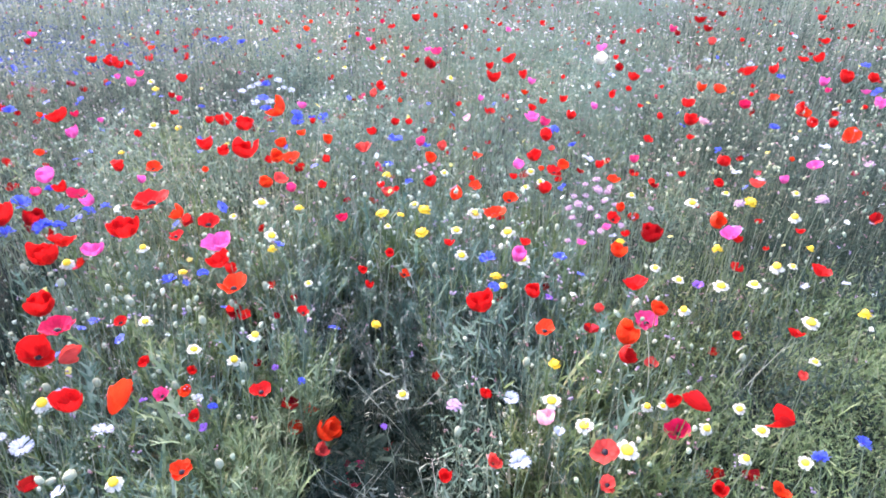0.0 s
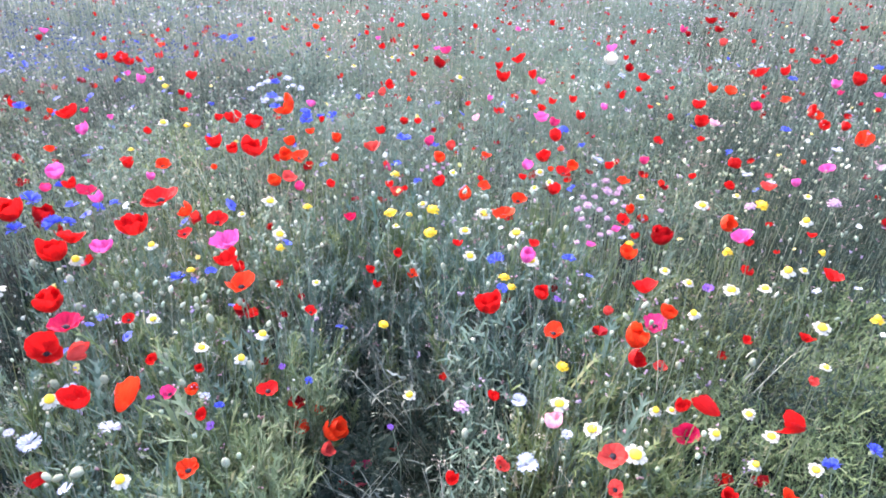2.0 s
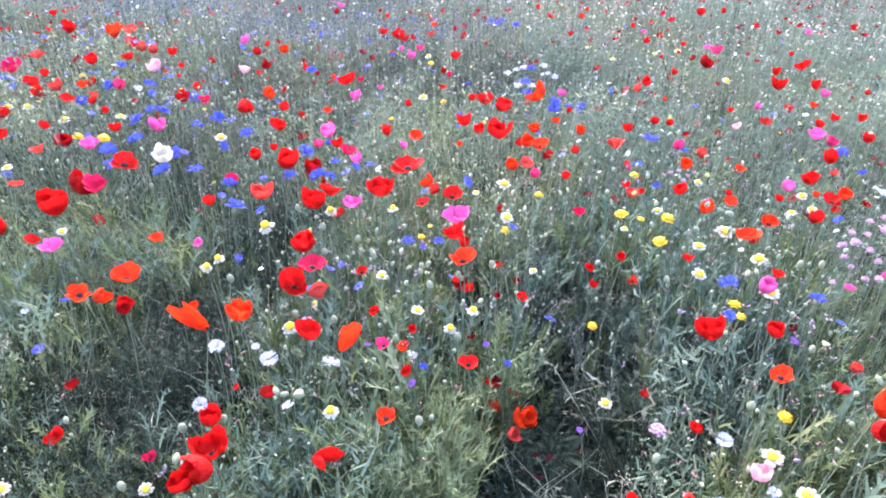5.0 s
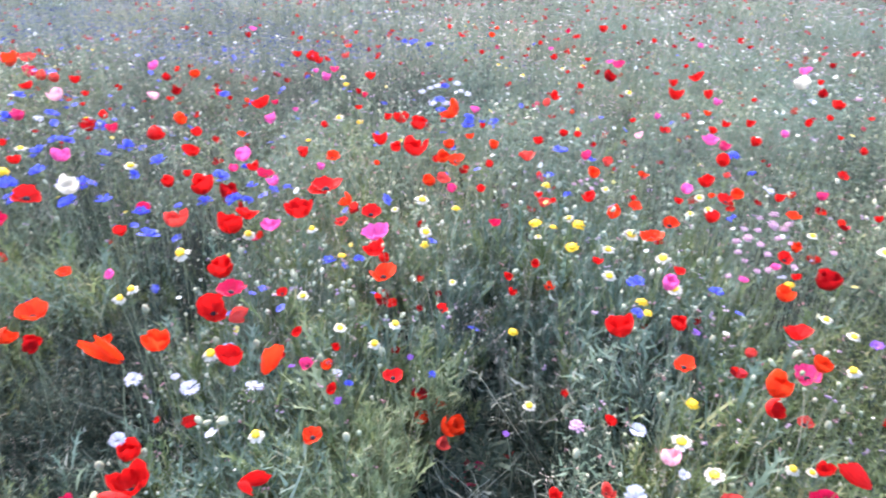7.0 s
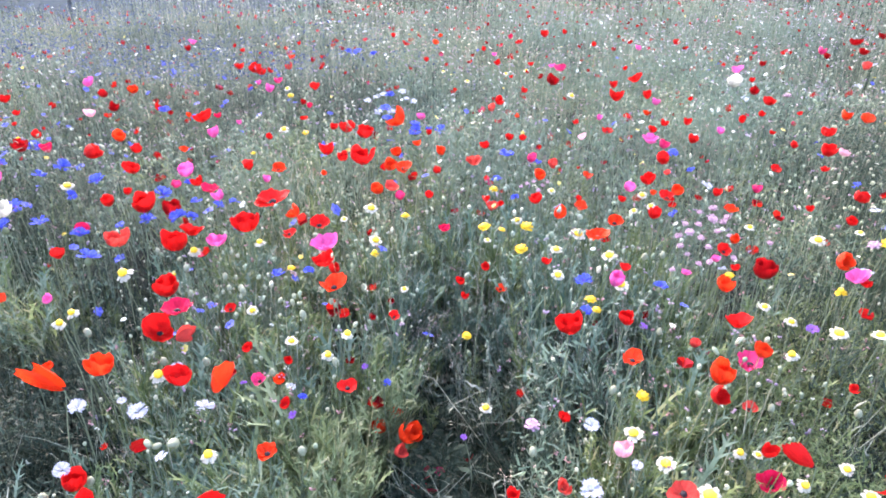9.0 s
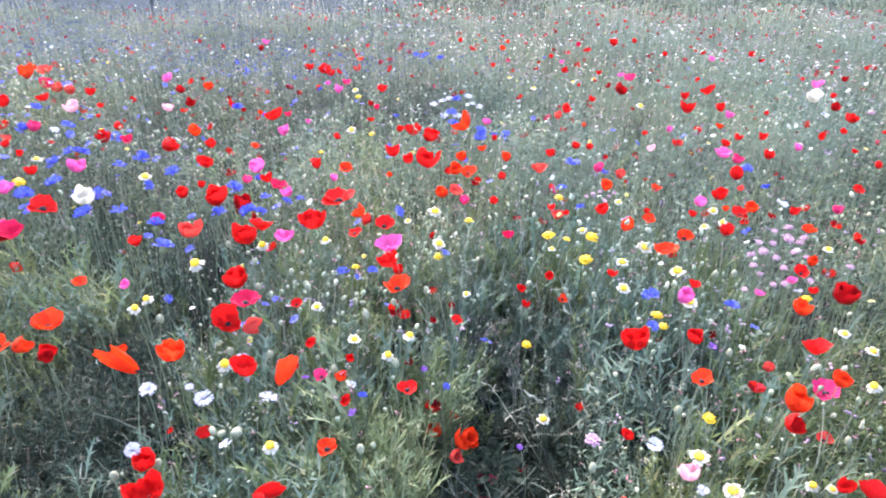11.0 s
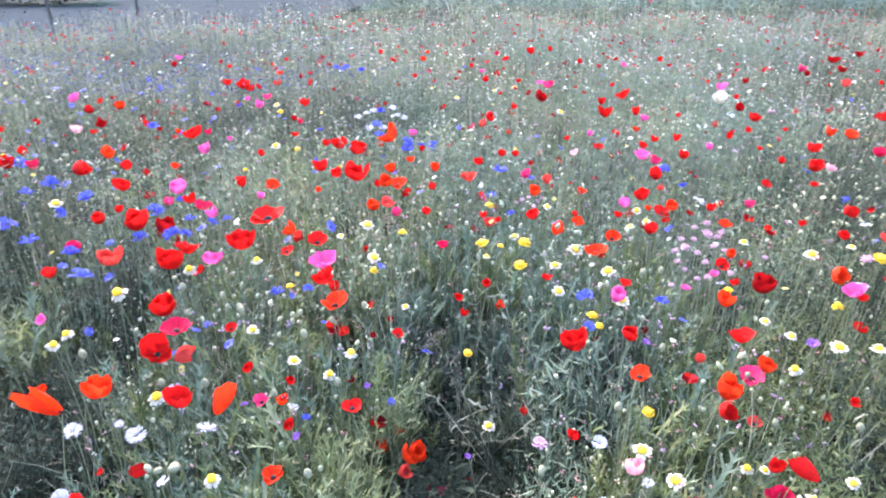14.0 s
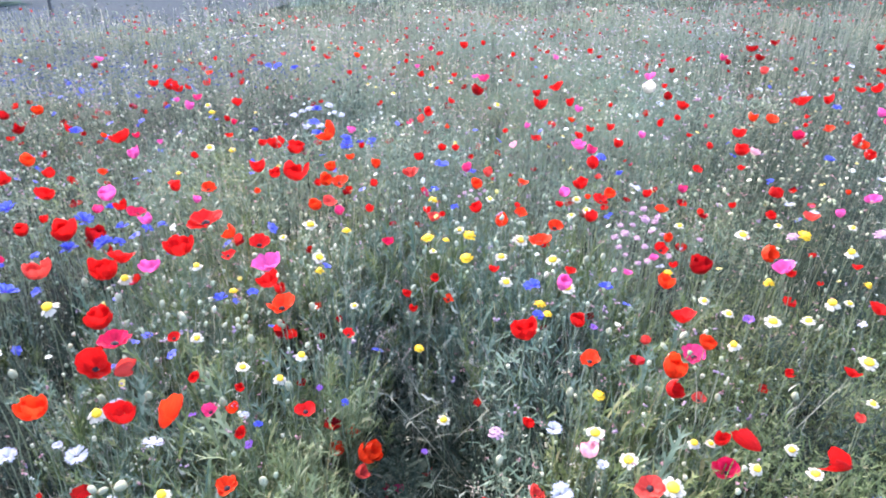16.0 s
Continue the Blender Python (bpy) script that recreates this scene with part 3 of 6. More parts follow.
# the meadow goes on at both sides; a trodden strip of short grass runs behind
X, Y = rng.uniform(-13, 12, 9000), rng.uniform(-1.0, 12, 9000)
m = ~in_sector(X, Y, 4) & (Y > 0.55 * np.abs(X) - 2.4) & (np.hypot(X, Y) > 0.9) & (np.hypot(X, Y) < 10) & (Y > 0.2 + 0.3 * np.sin(2 * X))
X, Y = X[m], Y[m]
for kind in ("cornflower", "poppy", "feathery"):
    size, turn, lean = canopy(X, Y) * rng.uniform(0.7, 1.1, len(X)), rng.uniform(0, 6.28, len(X)), rng.normal(0, 0.09, (len(X), 2))
    state = rng.bit_generator.state
    for p, to in ((0, stems), (1, leaves)):
        rng.bit_generator.state = state
        to.take(*lay(LIBRARY[kind, 3], X, Y, size, turn, lean, p))
X, Y = rng.uniform(-12, 12, 4500), rng.uniform(-7, 1.2, 4500)
m = (Y < 0.35 + 0.3 * np.sin(2 * X)) & (np.hypot(X, Y) < 11)
X, Y = X[m], Y[m]
short_grass = Stuff()
short_grass.take(*lay(LIBRARY["grass", 3], X, Y, rng.uniform(0.03, 0.1, len(X)) * 1.4, rng.uniform(0, 6.28, len(X)), rng.normal(0, 0.2, (len(X), 2)), 1))


# ---------------------------------------------------------------- small blossoms too many to count
def floret(kind):
    b = Bunch()
    if kind == "cup":      # far poppy: four cupped petals
        for i in range(4):
            a = i * 1.571 + rng.uniform(-0.2, 0.2)
            side = np.array([-math.sin(a), math.cos(a), 0])
            ribbon(b, [np.zeros(3), around(a, 0.42, 0.2), around(a, 0.5, 0.6)], 0.85, side, (0.3, 1, 0.8))
    elif kind == "star":   # five petals and a low middle
        for i in range(6):
            a = i * 1.047 + rng.uniform(-0.15, 0.15)
            ribbon(b, [np.zeros(3), around(a, 0.3, 0.1), around(a, 0.52, rng.uniform(-0.05, 0.15))], 0.42,
                   (-math.sin(a), math.cos(a), 0), (0.5, 1, 0.6))
        blob(b, (0, 0, 0.06), 0.16, 0.14, sides=5)
    elif kind == "dot":  # a far blossom, a low cone
        ring = np.array([around(1.2566 * i, 0.5 + 0.08 * math.sin(9 * i), 0.0) for i in range(5)])
        b.add(np.concatenate([ring, [[0, 0, 0.3]]]), [(i, (i + 1) % 5, 5) for i in range(5)])
    elif kind == "egg":    # a closed bud
        blob(b, (0, 0, 0), 0.3, 1.0, sides=4)
    else:                  # a loose head of little florets
        for i in range(3):
            c = rng.normal(0, 0.26, 3) * (1, 1, 0.6)
            blob(b, c, 0.22, 0.3, sides=3)
    v, f = b.arrays()
    return [(v, f)]


FLORETS = {k: [floret(k) for _ in range(5)] for k in ("cup", "star", "dot", "egg", "head")}


def scatter(name, mat, label, category, form, count, near, far, size, zone=None, low=0.78, high=1.16):
    d = np.sqrt(rng.uniform(near ** 2, far ** 2, count))
    a = np.radians(rng.uniform(-62, 40, count))
    x, y = d * np.sin(a), d * np.cos(a)
    m = (y > 0.5) & (y - 0.42 * x < 10.1 + rng.normal(0, 0.35, count)) & (canopy(x, y) > 0.27) & ((x > -1.3) | (y > 1.9) | (rng.random(count) < 0.3))
    if zone:
        m &= zone(x, y)
    x, y, d = x[m], y[m], d[m]
    h = np.minimum(canopy(x, y) * rng.uniform(low, high, len(x)), 0.7)
    s = rng.uniform(size[0], size[1], len(x))
    out, pick = Stuff(), rng.integers(0, 5, len(x))
    for i, proto in enumerate(FLORETS[form]):
        v, f = proto[0]
        q = pick == i
        c = int(q.sum())
        t = rng.uniform(0, 6.28, c)[:, None]
        ln = rng.normal(0, 0.4, (c, 2))
        px, py, pz = (v[None, :, j] * s[q][:, None] for j in range(3))
        rx, ry = px * np.cos(t) - py * np.sin(t), px * np.sin(t) + py * np.cos(t)
        wx = rx + pz * ln[:, :1] + x[q][:, None]
        wy = ry + pz * ln[:, 1:] + y[q][:, None]
        wz = pz - rx * ln[:, :1] - ry * ln[:, 1:] + (h[q] + lie(x[q], y[q]))[:, None]
        out.take([np.stack([wx, wy, wz], 2).reshape(-1, 3)],
                 [(f[None] + (np.arange(c) * len(v))[:, None, None]).reshape(-1, 3)], c * len(v))
    # stems
    w = np.where(d < 3, 0.0006, 0.00014 * d + 0.0002)
    b = rng.uniform(0, 6.28, len(x))
    ox, oy = w * np.cos(b), w * np.sin(b)
    fx, fy = x + rng.normal(0, 0.04, len(x)), y + rng.normal(0, 0.04, len(x))
    g = lie(fx, fy) - 0.005
    quad = np.stack([np.stack([fx - ox, fy - oy, g], 1), np.stack([fx + ox, fy + oy, g], 1),
                     np.stack([x + ox, y + oy, h + lie(x, y)], 1), np.stack([x - ox, y - oy, h + lie(x, y)], 1)], 1).reshape(-1, 3)
    base = np.arange(len(x))[:, None] * 4
    stems.take([quad], [np.concatenate([base + (0, 1, 2), base + (0, 2, 3)])], len(quad))
    out.make(name, mat, label, category)


far_band = lambda x, y: rng.random(len(x)) < np.clip((np.hypot(x, y) - 4.2) / 3.2, 0.2, 1.0) * (1 - 0.65 * np.clip((x - 0.3 * y - 0.3) / 1.2, 0, 1)) * (1 - 0.55 * np.clip((3.6 - y - 0.95 * x) / 1.8, 0, 1))
blue_side = lambda x, y: rng.random(len(x)) < np.clip((-x - 0.45 * y + 0.9) / 2.0, 0.05, 1.0)
haze_side = lambda x, y: rng.random(len(x)) < np.clip((4.4 - y - 0.95 * x) / 1.8, 0, 1) * (y > 3.9)
scatter("small_white_flowers", SPECK_WHITE, "small white and cream blossoms scattered through the meadow", "flowers", "star",
        2200, 1.8, 7.0, (0.011, 0.024), far_band)
scatter("far_white_flowers", SPECK_FAR, "countless tiny white blossoms over the far meadow", "flowers", "dot",
        15000, 3.6, 14.0, (0.007, 0.017), far_band, 0.9, 1.2)
scatter("far_daisies", SPECK_WHITE, "white daisies with wide flat heads over the far meadow", "flowers", "star",
        650, 3.6, 11.0, (0.018, 0.034), far_band, 0.95, 1.2)
scatter("tiny_white_flowers", SPECK_WHITE, "very small white flower heads close among the grey stems", "flowers", "head",
        500, 0.9, 4.5, (0.007, 0.014))
scatter("small_lilac_flowers", SPECK_LILAC, "small lilac and mauve flower heads among the stems", "flowers", "head",
        1000, 1.2, 6.0, (0.012, 0.026))
scatter("far_lilac_flowers", SPECK_LILAC, "tiny lilac blossoms over the far meadow", "flowers", "dot",
        8000, 4.5, 14.0, (0.009, 0.02), far_band, 0.9, 1.2)
scatter("small_blue_flowers", SPECK_BLUE, "small blue cornflowers scattered through the stems", "flowers", "star",
        800, 1.6, 6.5, (0.022, 0.042), blue_side)
scatter("far_blue_flowers", SPECK_HAZE, "a drift of tiny lavender-blue flowers in the far meadow", "flowers", "dot",
        54000, 4.6, 13.0, (0.01, 0.021), haze_side, 1.0, 1.3)
scatter("small_red_flowers", SPECK_RED, "far small red and crimson poppies in the meadow", "flowers", "cup",
        1300, 6.0, 13.5, (0.013, 0.03), None, 0.95, 1.2)
scatter("far_dusky_flowers", SPECK_DUSKY, "tiny dusky mauve and pink blossoms over the far meadow", "flowers", "dot",
        9000, 5.5, 13.5, (0.008, 0.018), lambda x, y: x > -0.25 * y - 1.0, 0.95, 1.2)
scatter("half_hidden_red_flowers", SPECK_RED, "small red and pink poppies half hidden among the stems", "flowers", "cup",
        320, 1.3, 7.0, (0.016, 0.042), None, 0.6, 1.08)
scatter("dusky_pink_flowers", SPECK_DUSKY, "tiny dusky-pink blossoms and reddish seed heads among the stems", "flowers", "head",
        3300, 1.0, 6.5, (0.009, 0.02), None, 0.7, 1.15)
scatter("pale_poppy_buds", BUD, "small pale green poppy buds above the leaves", "flower buds", "egg",
        2100, 1.5, 6.5, (0.015, 0.025), None, 0.85, 1.18)
scatter("small_yellow_flowers", SPECK_YELLOW, "small yellow and cream daisies in the meadow", "flowers", "star",
        200, 1.6, 9.0, (0.014, 0.026))

stems.make("meadow_stems", STEM, "dense thin grey-green flower stems standing in the soil", "stems")
leaves.make("meadow_leaves", LEAF, "grey-green lobed and feathery leaves on the flower stems", "foliage")
fresh.make("fresh_green_foliage", FRESH, "shorter yellow-green stems and leaves beside the hollow", "foliage")
shade_dark_leaves.make("shade_dark_leaves", SHADE_DARK, "dark leaves, mostly low, with shade put into their colour", "foliage")
dry_twigs.make("dry_twigs", TWIG, "thin dead grey twigs lying and standing in the trodden hollows", "twigs")
pale_tuft.make("pale_green_tuft", PALE, "upright tuft of pale green leaves and stems beside the trodden hollow", "foliage")
short_grass.make("short_grass", FRESH, "short trodden grass beside the meadow", "grass")
buds.make("meadow_buds", BUD, "pale green poppy buds and seed heads on stems", "buds")
seeds.make("seed_sprays", DRY, "fine beige seed sprays between the stems", "seed heads")

# ---------------------------------------------------------------- beyond the field
V, F = sheet(-60, 60, 61, -10, 80, 61, lambda x, y: np.where(y - 0.42 * x > 16.5, 0.05, -0.2) + 0.02 * np.sin(x * 1.7) * np.cos(y))
grass_strip = new("grass_strip", mesh_from("grass_strip", V, F, LAWN))
tagged(grass_strip, "plain dull green grass beyond the flowers", "grass", kind="structure")


V, F = sheet(-60, -4.6, 40, 0, 70, 50, lambda x, y: np.where(y - 0.42 * x > 12.9, 0.06, -0.3) + 0.01 * np.sin(x * 2.1 + y))
gravel = new("path", mesh_from("path", V, F, GRAVEL))
tagged(gravel, "dull blue-grey gravel path beyond the meadow", "path", kind="structure")


def stake(x, y, height):
    V, F = [], []
    for i in range(6):
        t = i / 5
        for k in range(6):
            a = k * 1.0472
            r = 0.026 - 0.006 * t + 0.002 * math.sin(5 * i + k)
            V.append((r * math.cos(a) + 0.03 * t * t, r * math.sin(a), -0.05 + (height + 0.05) * t))
    for i in range(5):
        F += [(i * 6 + k, i * 6 + (k + 1) % 6, i * 6 + 6 + (k + 1) % 6, i * 6 + 6 + k) for k in range(6)]
    V.append((0.03, 0, height))
    F += [(30 + k, 30 + (k + 1) % 6, 36, 36) for k in range(6)]
    tri = [f[:3] for f in F] + [(f[0], f[2], f[3]) for f in F if f[2] != f[3]]
    ob = new("wooden_stake", mesh_from("wooden_stake", V, tri, POST))
    ob.location = (x, y, 0.03)
    tagged(ob, "thin dark wooden stake standing at the edge of the meadow", "stake", "stakes beside the path")


# a dark clipped hedge past the path
hx, hy, hz = rng.uniform(0, 1, (3, 7000))
along = 9.0 * hx
px, py = -18.6 + along, 8.9 + 0.42 * along + 0.9 * hy
pz = (0.1 + 0.8 * hz) * (1 - 0.25 * (2 * hy - 1) ** 2) + 0.06 * np.sin(3 * along)
hedge_leaves = Bunch()
for c in zip(px, py, pz):
    a, e = rng.uniform(0, 6.28), rng.uniform(-0.5, 0.9)
    ribbon(hedge_leaves, [np.array(c), np.array(c) + around(a, 0.05, 0.05 * e), np.array(c) + around(a, 0.1, 0.07 * e)], 0.06,
           (-math.sin(a), math.cos(a), 0.3), (0.3, 1, 0.2))
hedge = new("hedge", mesh_from("hedge", *hedge_leaves.arrays(), SHADE_DARK))
tagged(hedge, "dark clipped hedge standing past the gravel path", "hedge", kind="stuff")

stake(-6.6, 7.75, 1.25)
stake(-6.6, 9.6, 1.25)


# ---------------------------------------------------------------- flowers that can be picked out one by one
def part(name, me, parent, matrix, label=""):
    ob = new(name, me)
    ob.parent = parent
    ob.matrix_local = matrix
    return tagged(ob, label)


MADE = {}


def once(key, make):
    if key not in MADE:
        MADE[key] = make()
    return MADE[key]


def grid_mesh(name, rows, cols, place, mat):
    """A curved sheet, rows by cols points."""
    V = np.array([place(i / (rows - 1), 2 * j / (cols - 1) - 1) for i in range(rows) for j in range(cols)])
    i = (np.arange(cols - 1)[None, :] + cols * np.arange(rows - 1)[:, None]).ravel()
    return mesh_from(name, V, np.stack([i, i + 1, i + cols + 1, i + cols], 1), mat)


def poppy_petal(form, colour, variant):
    r = random.Random(variant * 13 + len(form))
    f1, f2, amp = r.uniform(0, 6.28), r.uniform(0, 6.28), r.uniform(0.6, 1.2)
    rise, power = {"cup": (0.7, 1.3), "bowl": (0.48, 1.45), "open": (0.34, 1.6)}[form]
    wide = {"cup": 1.4, "bowl": 1.35, "open": 1.3}[form]

    def place(s, u):
        s *= 1 - {"cup": 0.17, "bowl": 0.19, "open": 0.2}[form] * abs(u) ** 2.4
        th = u * wide * (0.45 + 0.55 * min(1, s * 1.6))
        edge = 1 - 0.12 * abs(u) ** 3 + 0.06 * amp * math.sin(5 * u + f1) * s + 0.035 * math.sin(14 * u + f2) * s ** 3
        rad = 0.5 * edge * (math.sin(1.5708 * s ** 0.85) if form == "cup" else s ** 0.95)
        z = rise * s ** power * (1 - 0.06 * u * u) + 0.08 * amp * s * s * math.sin(3.4 * u + f2) + 0.04 * math.sin(11 * u + f1 + 2 * s) * s
        rad -= (0.07 * s ** 3 if form == "cup" else 0)
        return (0.012 + rad * math.cos(th), rad * math.sin(th), z)

    return grid_mesh("petal", 6, 12, place, PETALS[colour])


def lathe(name, profile, mat, sides=8, ripple=0.0):
    V, F = [], []
    for i, (r, z) in enumerate(profile):
        for s in range(sides):
            a = 6.28319 * s / sides
            q = r * (1 + ripple * (s % 2))
            V.append((q * math.cos(a), q * math.sin(a), z))
    for i in range(len(profile) - 1):
        for s in range(sides):
            t = (s + 1) % sides
            F.append((i * sides + s, i * sides + t, (i + 1) * sides + t, (i + 1) * sides + s))
    return mesh_from(name, V, F, mat)


def stem_mesh(variant):
    """A stem 1 high with a slight bow; only its height is stretched."""
    r = random.Random(variant)
    bx, by = r.uniform(-0.05, 0.05), r.uniform(-0.05, 0.05)
    V, F = [], []
    for i in range(8):
        t = i / 7
        cx, cy = bx * math.sin(math.pi * t) + 0.008 * math.sin(7 * t + variant), by * math.sin(math.pi * t) * (1 - t * 0.3)
        for s in range(5):
            a = 1.25664 * s
            rad = 0.002 - 0.0006 * t
            V.append((cx + rad * math.cos(a), cy + rad * math.sin(a), t))
    for i in range(7):
        for s in range(5):
            t = (s + 1) % 5
            F.append((i * 5 + s, i * 5 + t, i * 5 + 5 + t, i * 5 + 5 + s))
    return mesh_from("stem", V, F, HERO_STEM)


chance = random.Random(11)


def stand(name, x, y, z, label, category, group):
    """An empty at the foot of a flower, and its stem."""
    g = float(lie(np.float64(x), np.float64(y)))
    ob = new(name)
    ob.empty_display_size = 0.05
    ob.location = (x, y, g)
    tagged(ob, label, category, group)
    h = z - g
    me = once(("stem", chance.randrange(6)), lambda: stem_mesh(len(MADE)))
    part("stem", me, ob, Matrix.Rotation(chance.uniform(0, 6.28), 4, "Z") @ Matrix.Diagonal((1, 1, h + 0.003, 1)))
    return ob, h


def head_pose(h, lean, towards, size):
    axis = Vector((-math.sin(radians(towards)), math.cos(radians(towards)), 0))
    return Matrix.Translation((0, 0, h)) @ Matrix.Rotation(radians(lean), 4, axis) @ Matrix.Rotation(radians(towards) + chance.uniform(-0.8, 0.8), 4, "Z") @ Matrix.Scale(size, 4)


POPPY_LOOK = {"scarlet": "bright scarlet", "orange": "orange-red", "crimson": "deep crimson", "coral": "pale coral-red", "pink": "bright pink",
              "magenta": "magenta-red", "rose": "rose-pink", "blush": "pale blush-pink", "white": "white"}
FORM_LOOK = {"cup": "cupped petals", "bowl": "half-open petals", "open": "wide-open petals", "folded": "petals folded together"}


def poppy(x, y, z, d, colour, form, lean, towards):
    ob, h = stand("poppy", x, y, z, f"{POPPY_LOOK[colour]} poppy with {FORM_LOOK[form]} on a thin stem", "poppy", "poppies in the meadow")
    m = head_pose(h, lean, towards, d) @ Matrix.Diagonal((1.02, 1.02, 1.0, 1))
    shape = form
    if form == "folded":  # two petals pressed together, seen as a tall fan
        axis = Vector((-math.sin(radians(towards)), math.cos(radians(towards)), 0))
        m, shape = Matrix.Translation((0, 0, h)) @ Matrix.Rotation(radians(lean), 4, axis) @ Matrix.Diagonal((0.78 * d, 0.4 * d, 1.45 * d, 1)), "cup"
    for i in (1, 3) if form == "folded" else range(4):
        v = chance.randrange(6)
        me = once(("petal", shape, colour, v), lambda: poppy_petal(shape, colour, v))
        inner = 0.86 if i % 2 and form != "folded" else 1.02
        turn = Matrix.Rotation(i * math.pi / 2 + chance.uniform(-0.3, 0.3), 4, "Z")
        tip = Matrix.Rotation(chance.uniform(-0.3, 0.26) * (0.4 if form == "folded" else 1), 4, "Y")
        part("petal", me, ob, m @ Matrix.Translation((0, 0, 0.012 * (i % 2))) @ turn @ tip @ Matrix.Scale(inner * chance.uniform(0.84, 1.12), 4))
    me = once("poppy centre", lambda: lathe("centre", [(0.01, -0.02), (0.05, 0.0), (0.12, 0.05), (0.13, 0.09), (0.07, 0.1), (0.065, 0.15), (0.0, 0.16)], DARK, 10, 0.16))
    part("centre", me, ob, m @ Matrix.Scale(0.85 if form == "open" else 0.6, 4), "dark stamens round the seed capsule")


def poppy_bud(x, y, z, length, way, towards):
    ob, h = stand("poppy_bud", x, y, z, f"pale green {way} poppy bud on a thin stem", "flower bud", "poppy buds")
    lean = 12 if way == "upright" else 70
    me = once("bud", lambda: lathe("bud", [(0.0, -0.5), (0.16, -0.46), (0.29, -0.25), (0.33, 0.0), (0.28, 0.26), (0.14, 0.45), (0.0, 0.5)], HERO_BUD, 8))
    part("bud", me, ob, head_pose(h, lean, towards, length) @ Matrix.Translation((0, 0, 0.4)))


def ray_petal(name, mat, length, width, droop, notch=0.0):
    def place(s, u):
        w = width * (0.35 + 0.65 * math.sin(min(1, s * 1.25) * 1.5708)) * (1 - 0.45 * max(0, s - 0.75) / 0.25)
        return (0.1 + length * s - notch * (abs(u) < 0.3) * (s > 0.9), w * u, 0.03 * s - droop * s * s - 0.03 * u * u)

    return grid_mesh(name, 5, 5, place, mat)


def daisy_like(name, x, y, z, d, petals, look_of, state, lean, towards, rays, group):
    ob, h = stand(name, x, y, z, f"{look_of} with {'bent-back' if state == 'reflexed' else 'flat open'} petals on a thin stem", "daisy", group)
    m = head_pose(h, lean, towards, d)
    droop = 0.19 if state == "reflexed" else 0.03
    for i in range(rays):
        me = once(("ray", petals, state, i % 3), lambda: ray_petal("petal", PETALS[petals], 0.38 + 0.03 * (i % 3), 0.128 if petals == "white" else 0.11, droop + 0.03 * (i % 3), 0.03))
        part("petal", me, ob, m @ Matrix.Rotation(6.28319 * i / rays + chance.uniform(-0.1, 0.1), 4, "Z") @ Matrix.Rotation(chance.uniform(-0.15, 0.12), 4, "Y"))
    me = once(("disc", state), lambda: lathe("disc", [(0.06, -0.05), (0.22, 0.0), (0.24, 0.06), (0.19, 0.14 if state == "flat" else 0.2), (0.09, 0.19 if state == "flat" else 0.27), (0.0, 0.2 if state == "flat" else 0.29)], DISC, 10, 0.04))
    part("disc", me, ob, m @ Matrix.Scale(1.15, 4), "domed yellow disc")
    me = once("daisy calyx", lambda: lathe("calyx", [(0.03, -0.14), (0.1, -0.1), (0.16, -0.03), (0.12, 0.0)], CALYX, 8))
    part("calyx", me, ob, m)


def daisy(x, y, z, d, state, lean, towards):
    daisy_like("daisy", x, y, z, d, "white", "white daisy", state, lean, towards, 10, "white daisies")


def marigold(x, y, z, d, state, lean, towards):
    daisy_like("corn_marigold", x, y, z, d, "yellow", "golden yellow corn marigold", state, lean, towards, 11, "yellow marigolds")


def trumpet(mat, variant):
    def place(s, u):
        w = 0.03 + 0.2 * s ** 1.4
        return (0.08 + 0.4 * s * (1 - 0.16 * math.cos(9 * u) * (s > 0.8)), w * u, 0.16 * s - 0.1 * s * s + 0.05 * math.sin(4 * u + variant) * s)

    return grid_mesh("floret", 5, 7, place, mat)


def cornflower(x, y, z, d, colour, lean, towards):
    rim = {"blue": "blue", "violet": "violet", "white": "pale"}[colour]
    ob, h = stand("cornflower", x, y, z, {"blue": "bright blue", "violet": "small violet", "white": "pale whitish-blue"}[colour]
                  + " cornflower with fringed florets on a grey stem", "cornflower", colour + " cornflowers")
    m = head_pose(h, lean, towards, d * (1.45 if colour == "blue" and y > 1.5 else 1.0))
    for i in range(12):
        v = i % 3
        me = once(("trumpet", rim, v), lambda: trumpet(PETALS[rim], v))
        part("floret", me, ob, m @ Matrix.Rotation(i * 2.4 + chance.uniform(-0.15, 0.15), 4, "Z") @ Matrix.Rotation(chance.uniform(-1.05 if colour == "blue" else -0.5, 0.05), 4, "Y"))
    def tuft():
        V, F = [], []
        for i in range(14):
            a, r = i * 2.4, 0.03 + 0.011 * i
            c, s = math.cos(a), math.sin(a)
            n = len(V)
            V += [(r * c * 0.5 - s * 0.02, r * s * 0.5 + c * 0.02, 0.0), (r * c * 0.5 + s * 0.02, r * s * 0.5 - c * 0.02, 0.0), (r * c * 1.3, r * s * 1.3, 0.24 - 0.006 * i)]
            F.append((n, n + 1, n + 2))
        return mesh_from("tuft", V, F, PETALS["violet" if rim != "pale" else "pale"])
    part("tuft", once(("tuft", rim), tuft), ob, m)
    me = once("cornflower calyx", lambda: lathe("calyx", [(0.03, -0.36), (0.14, -0.3), (0.18, -0.16), (0.12, 0.0), (0.08, 0.04)], CALYX, 8))
    part("calyx", me, ob, m)


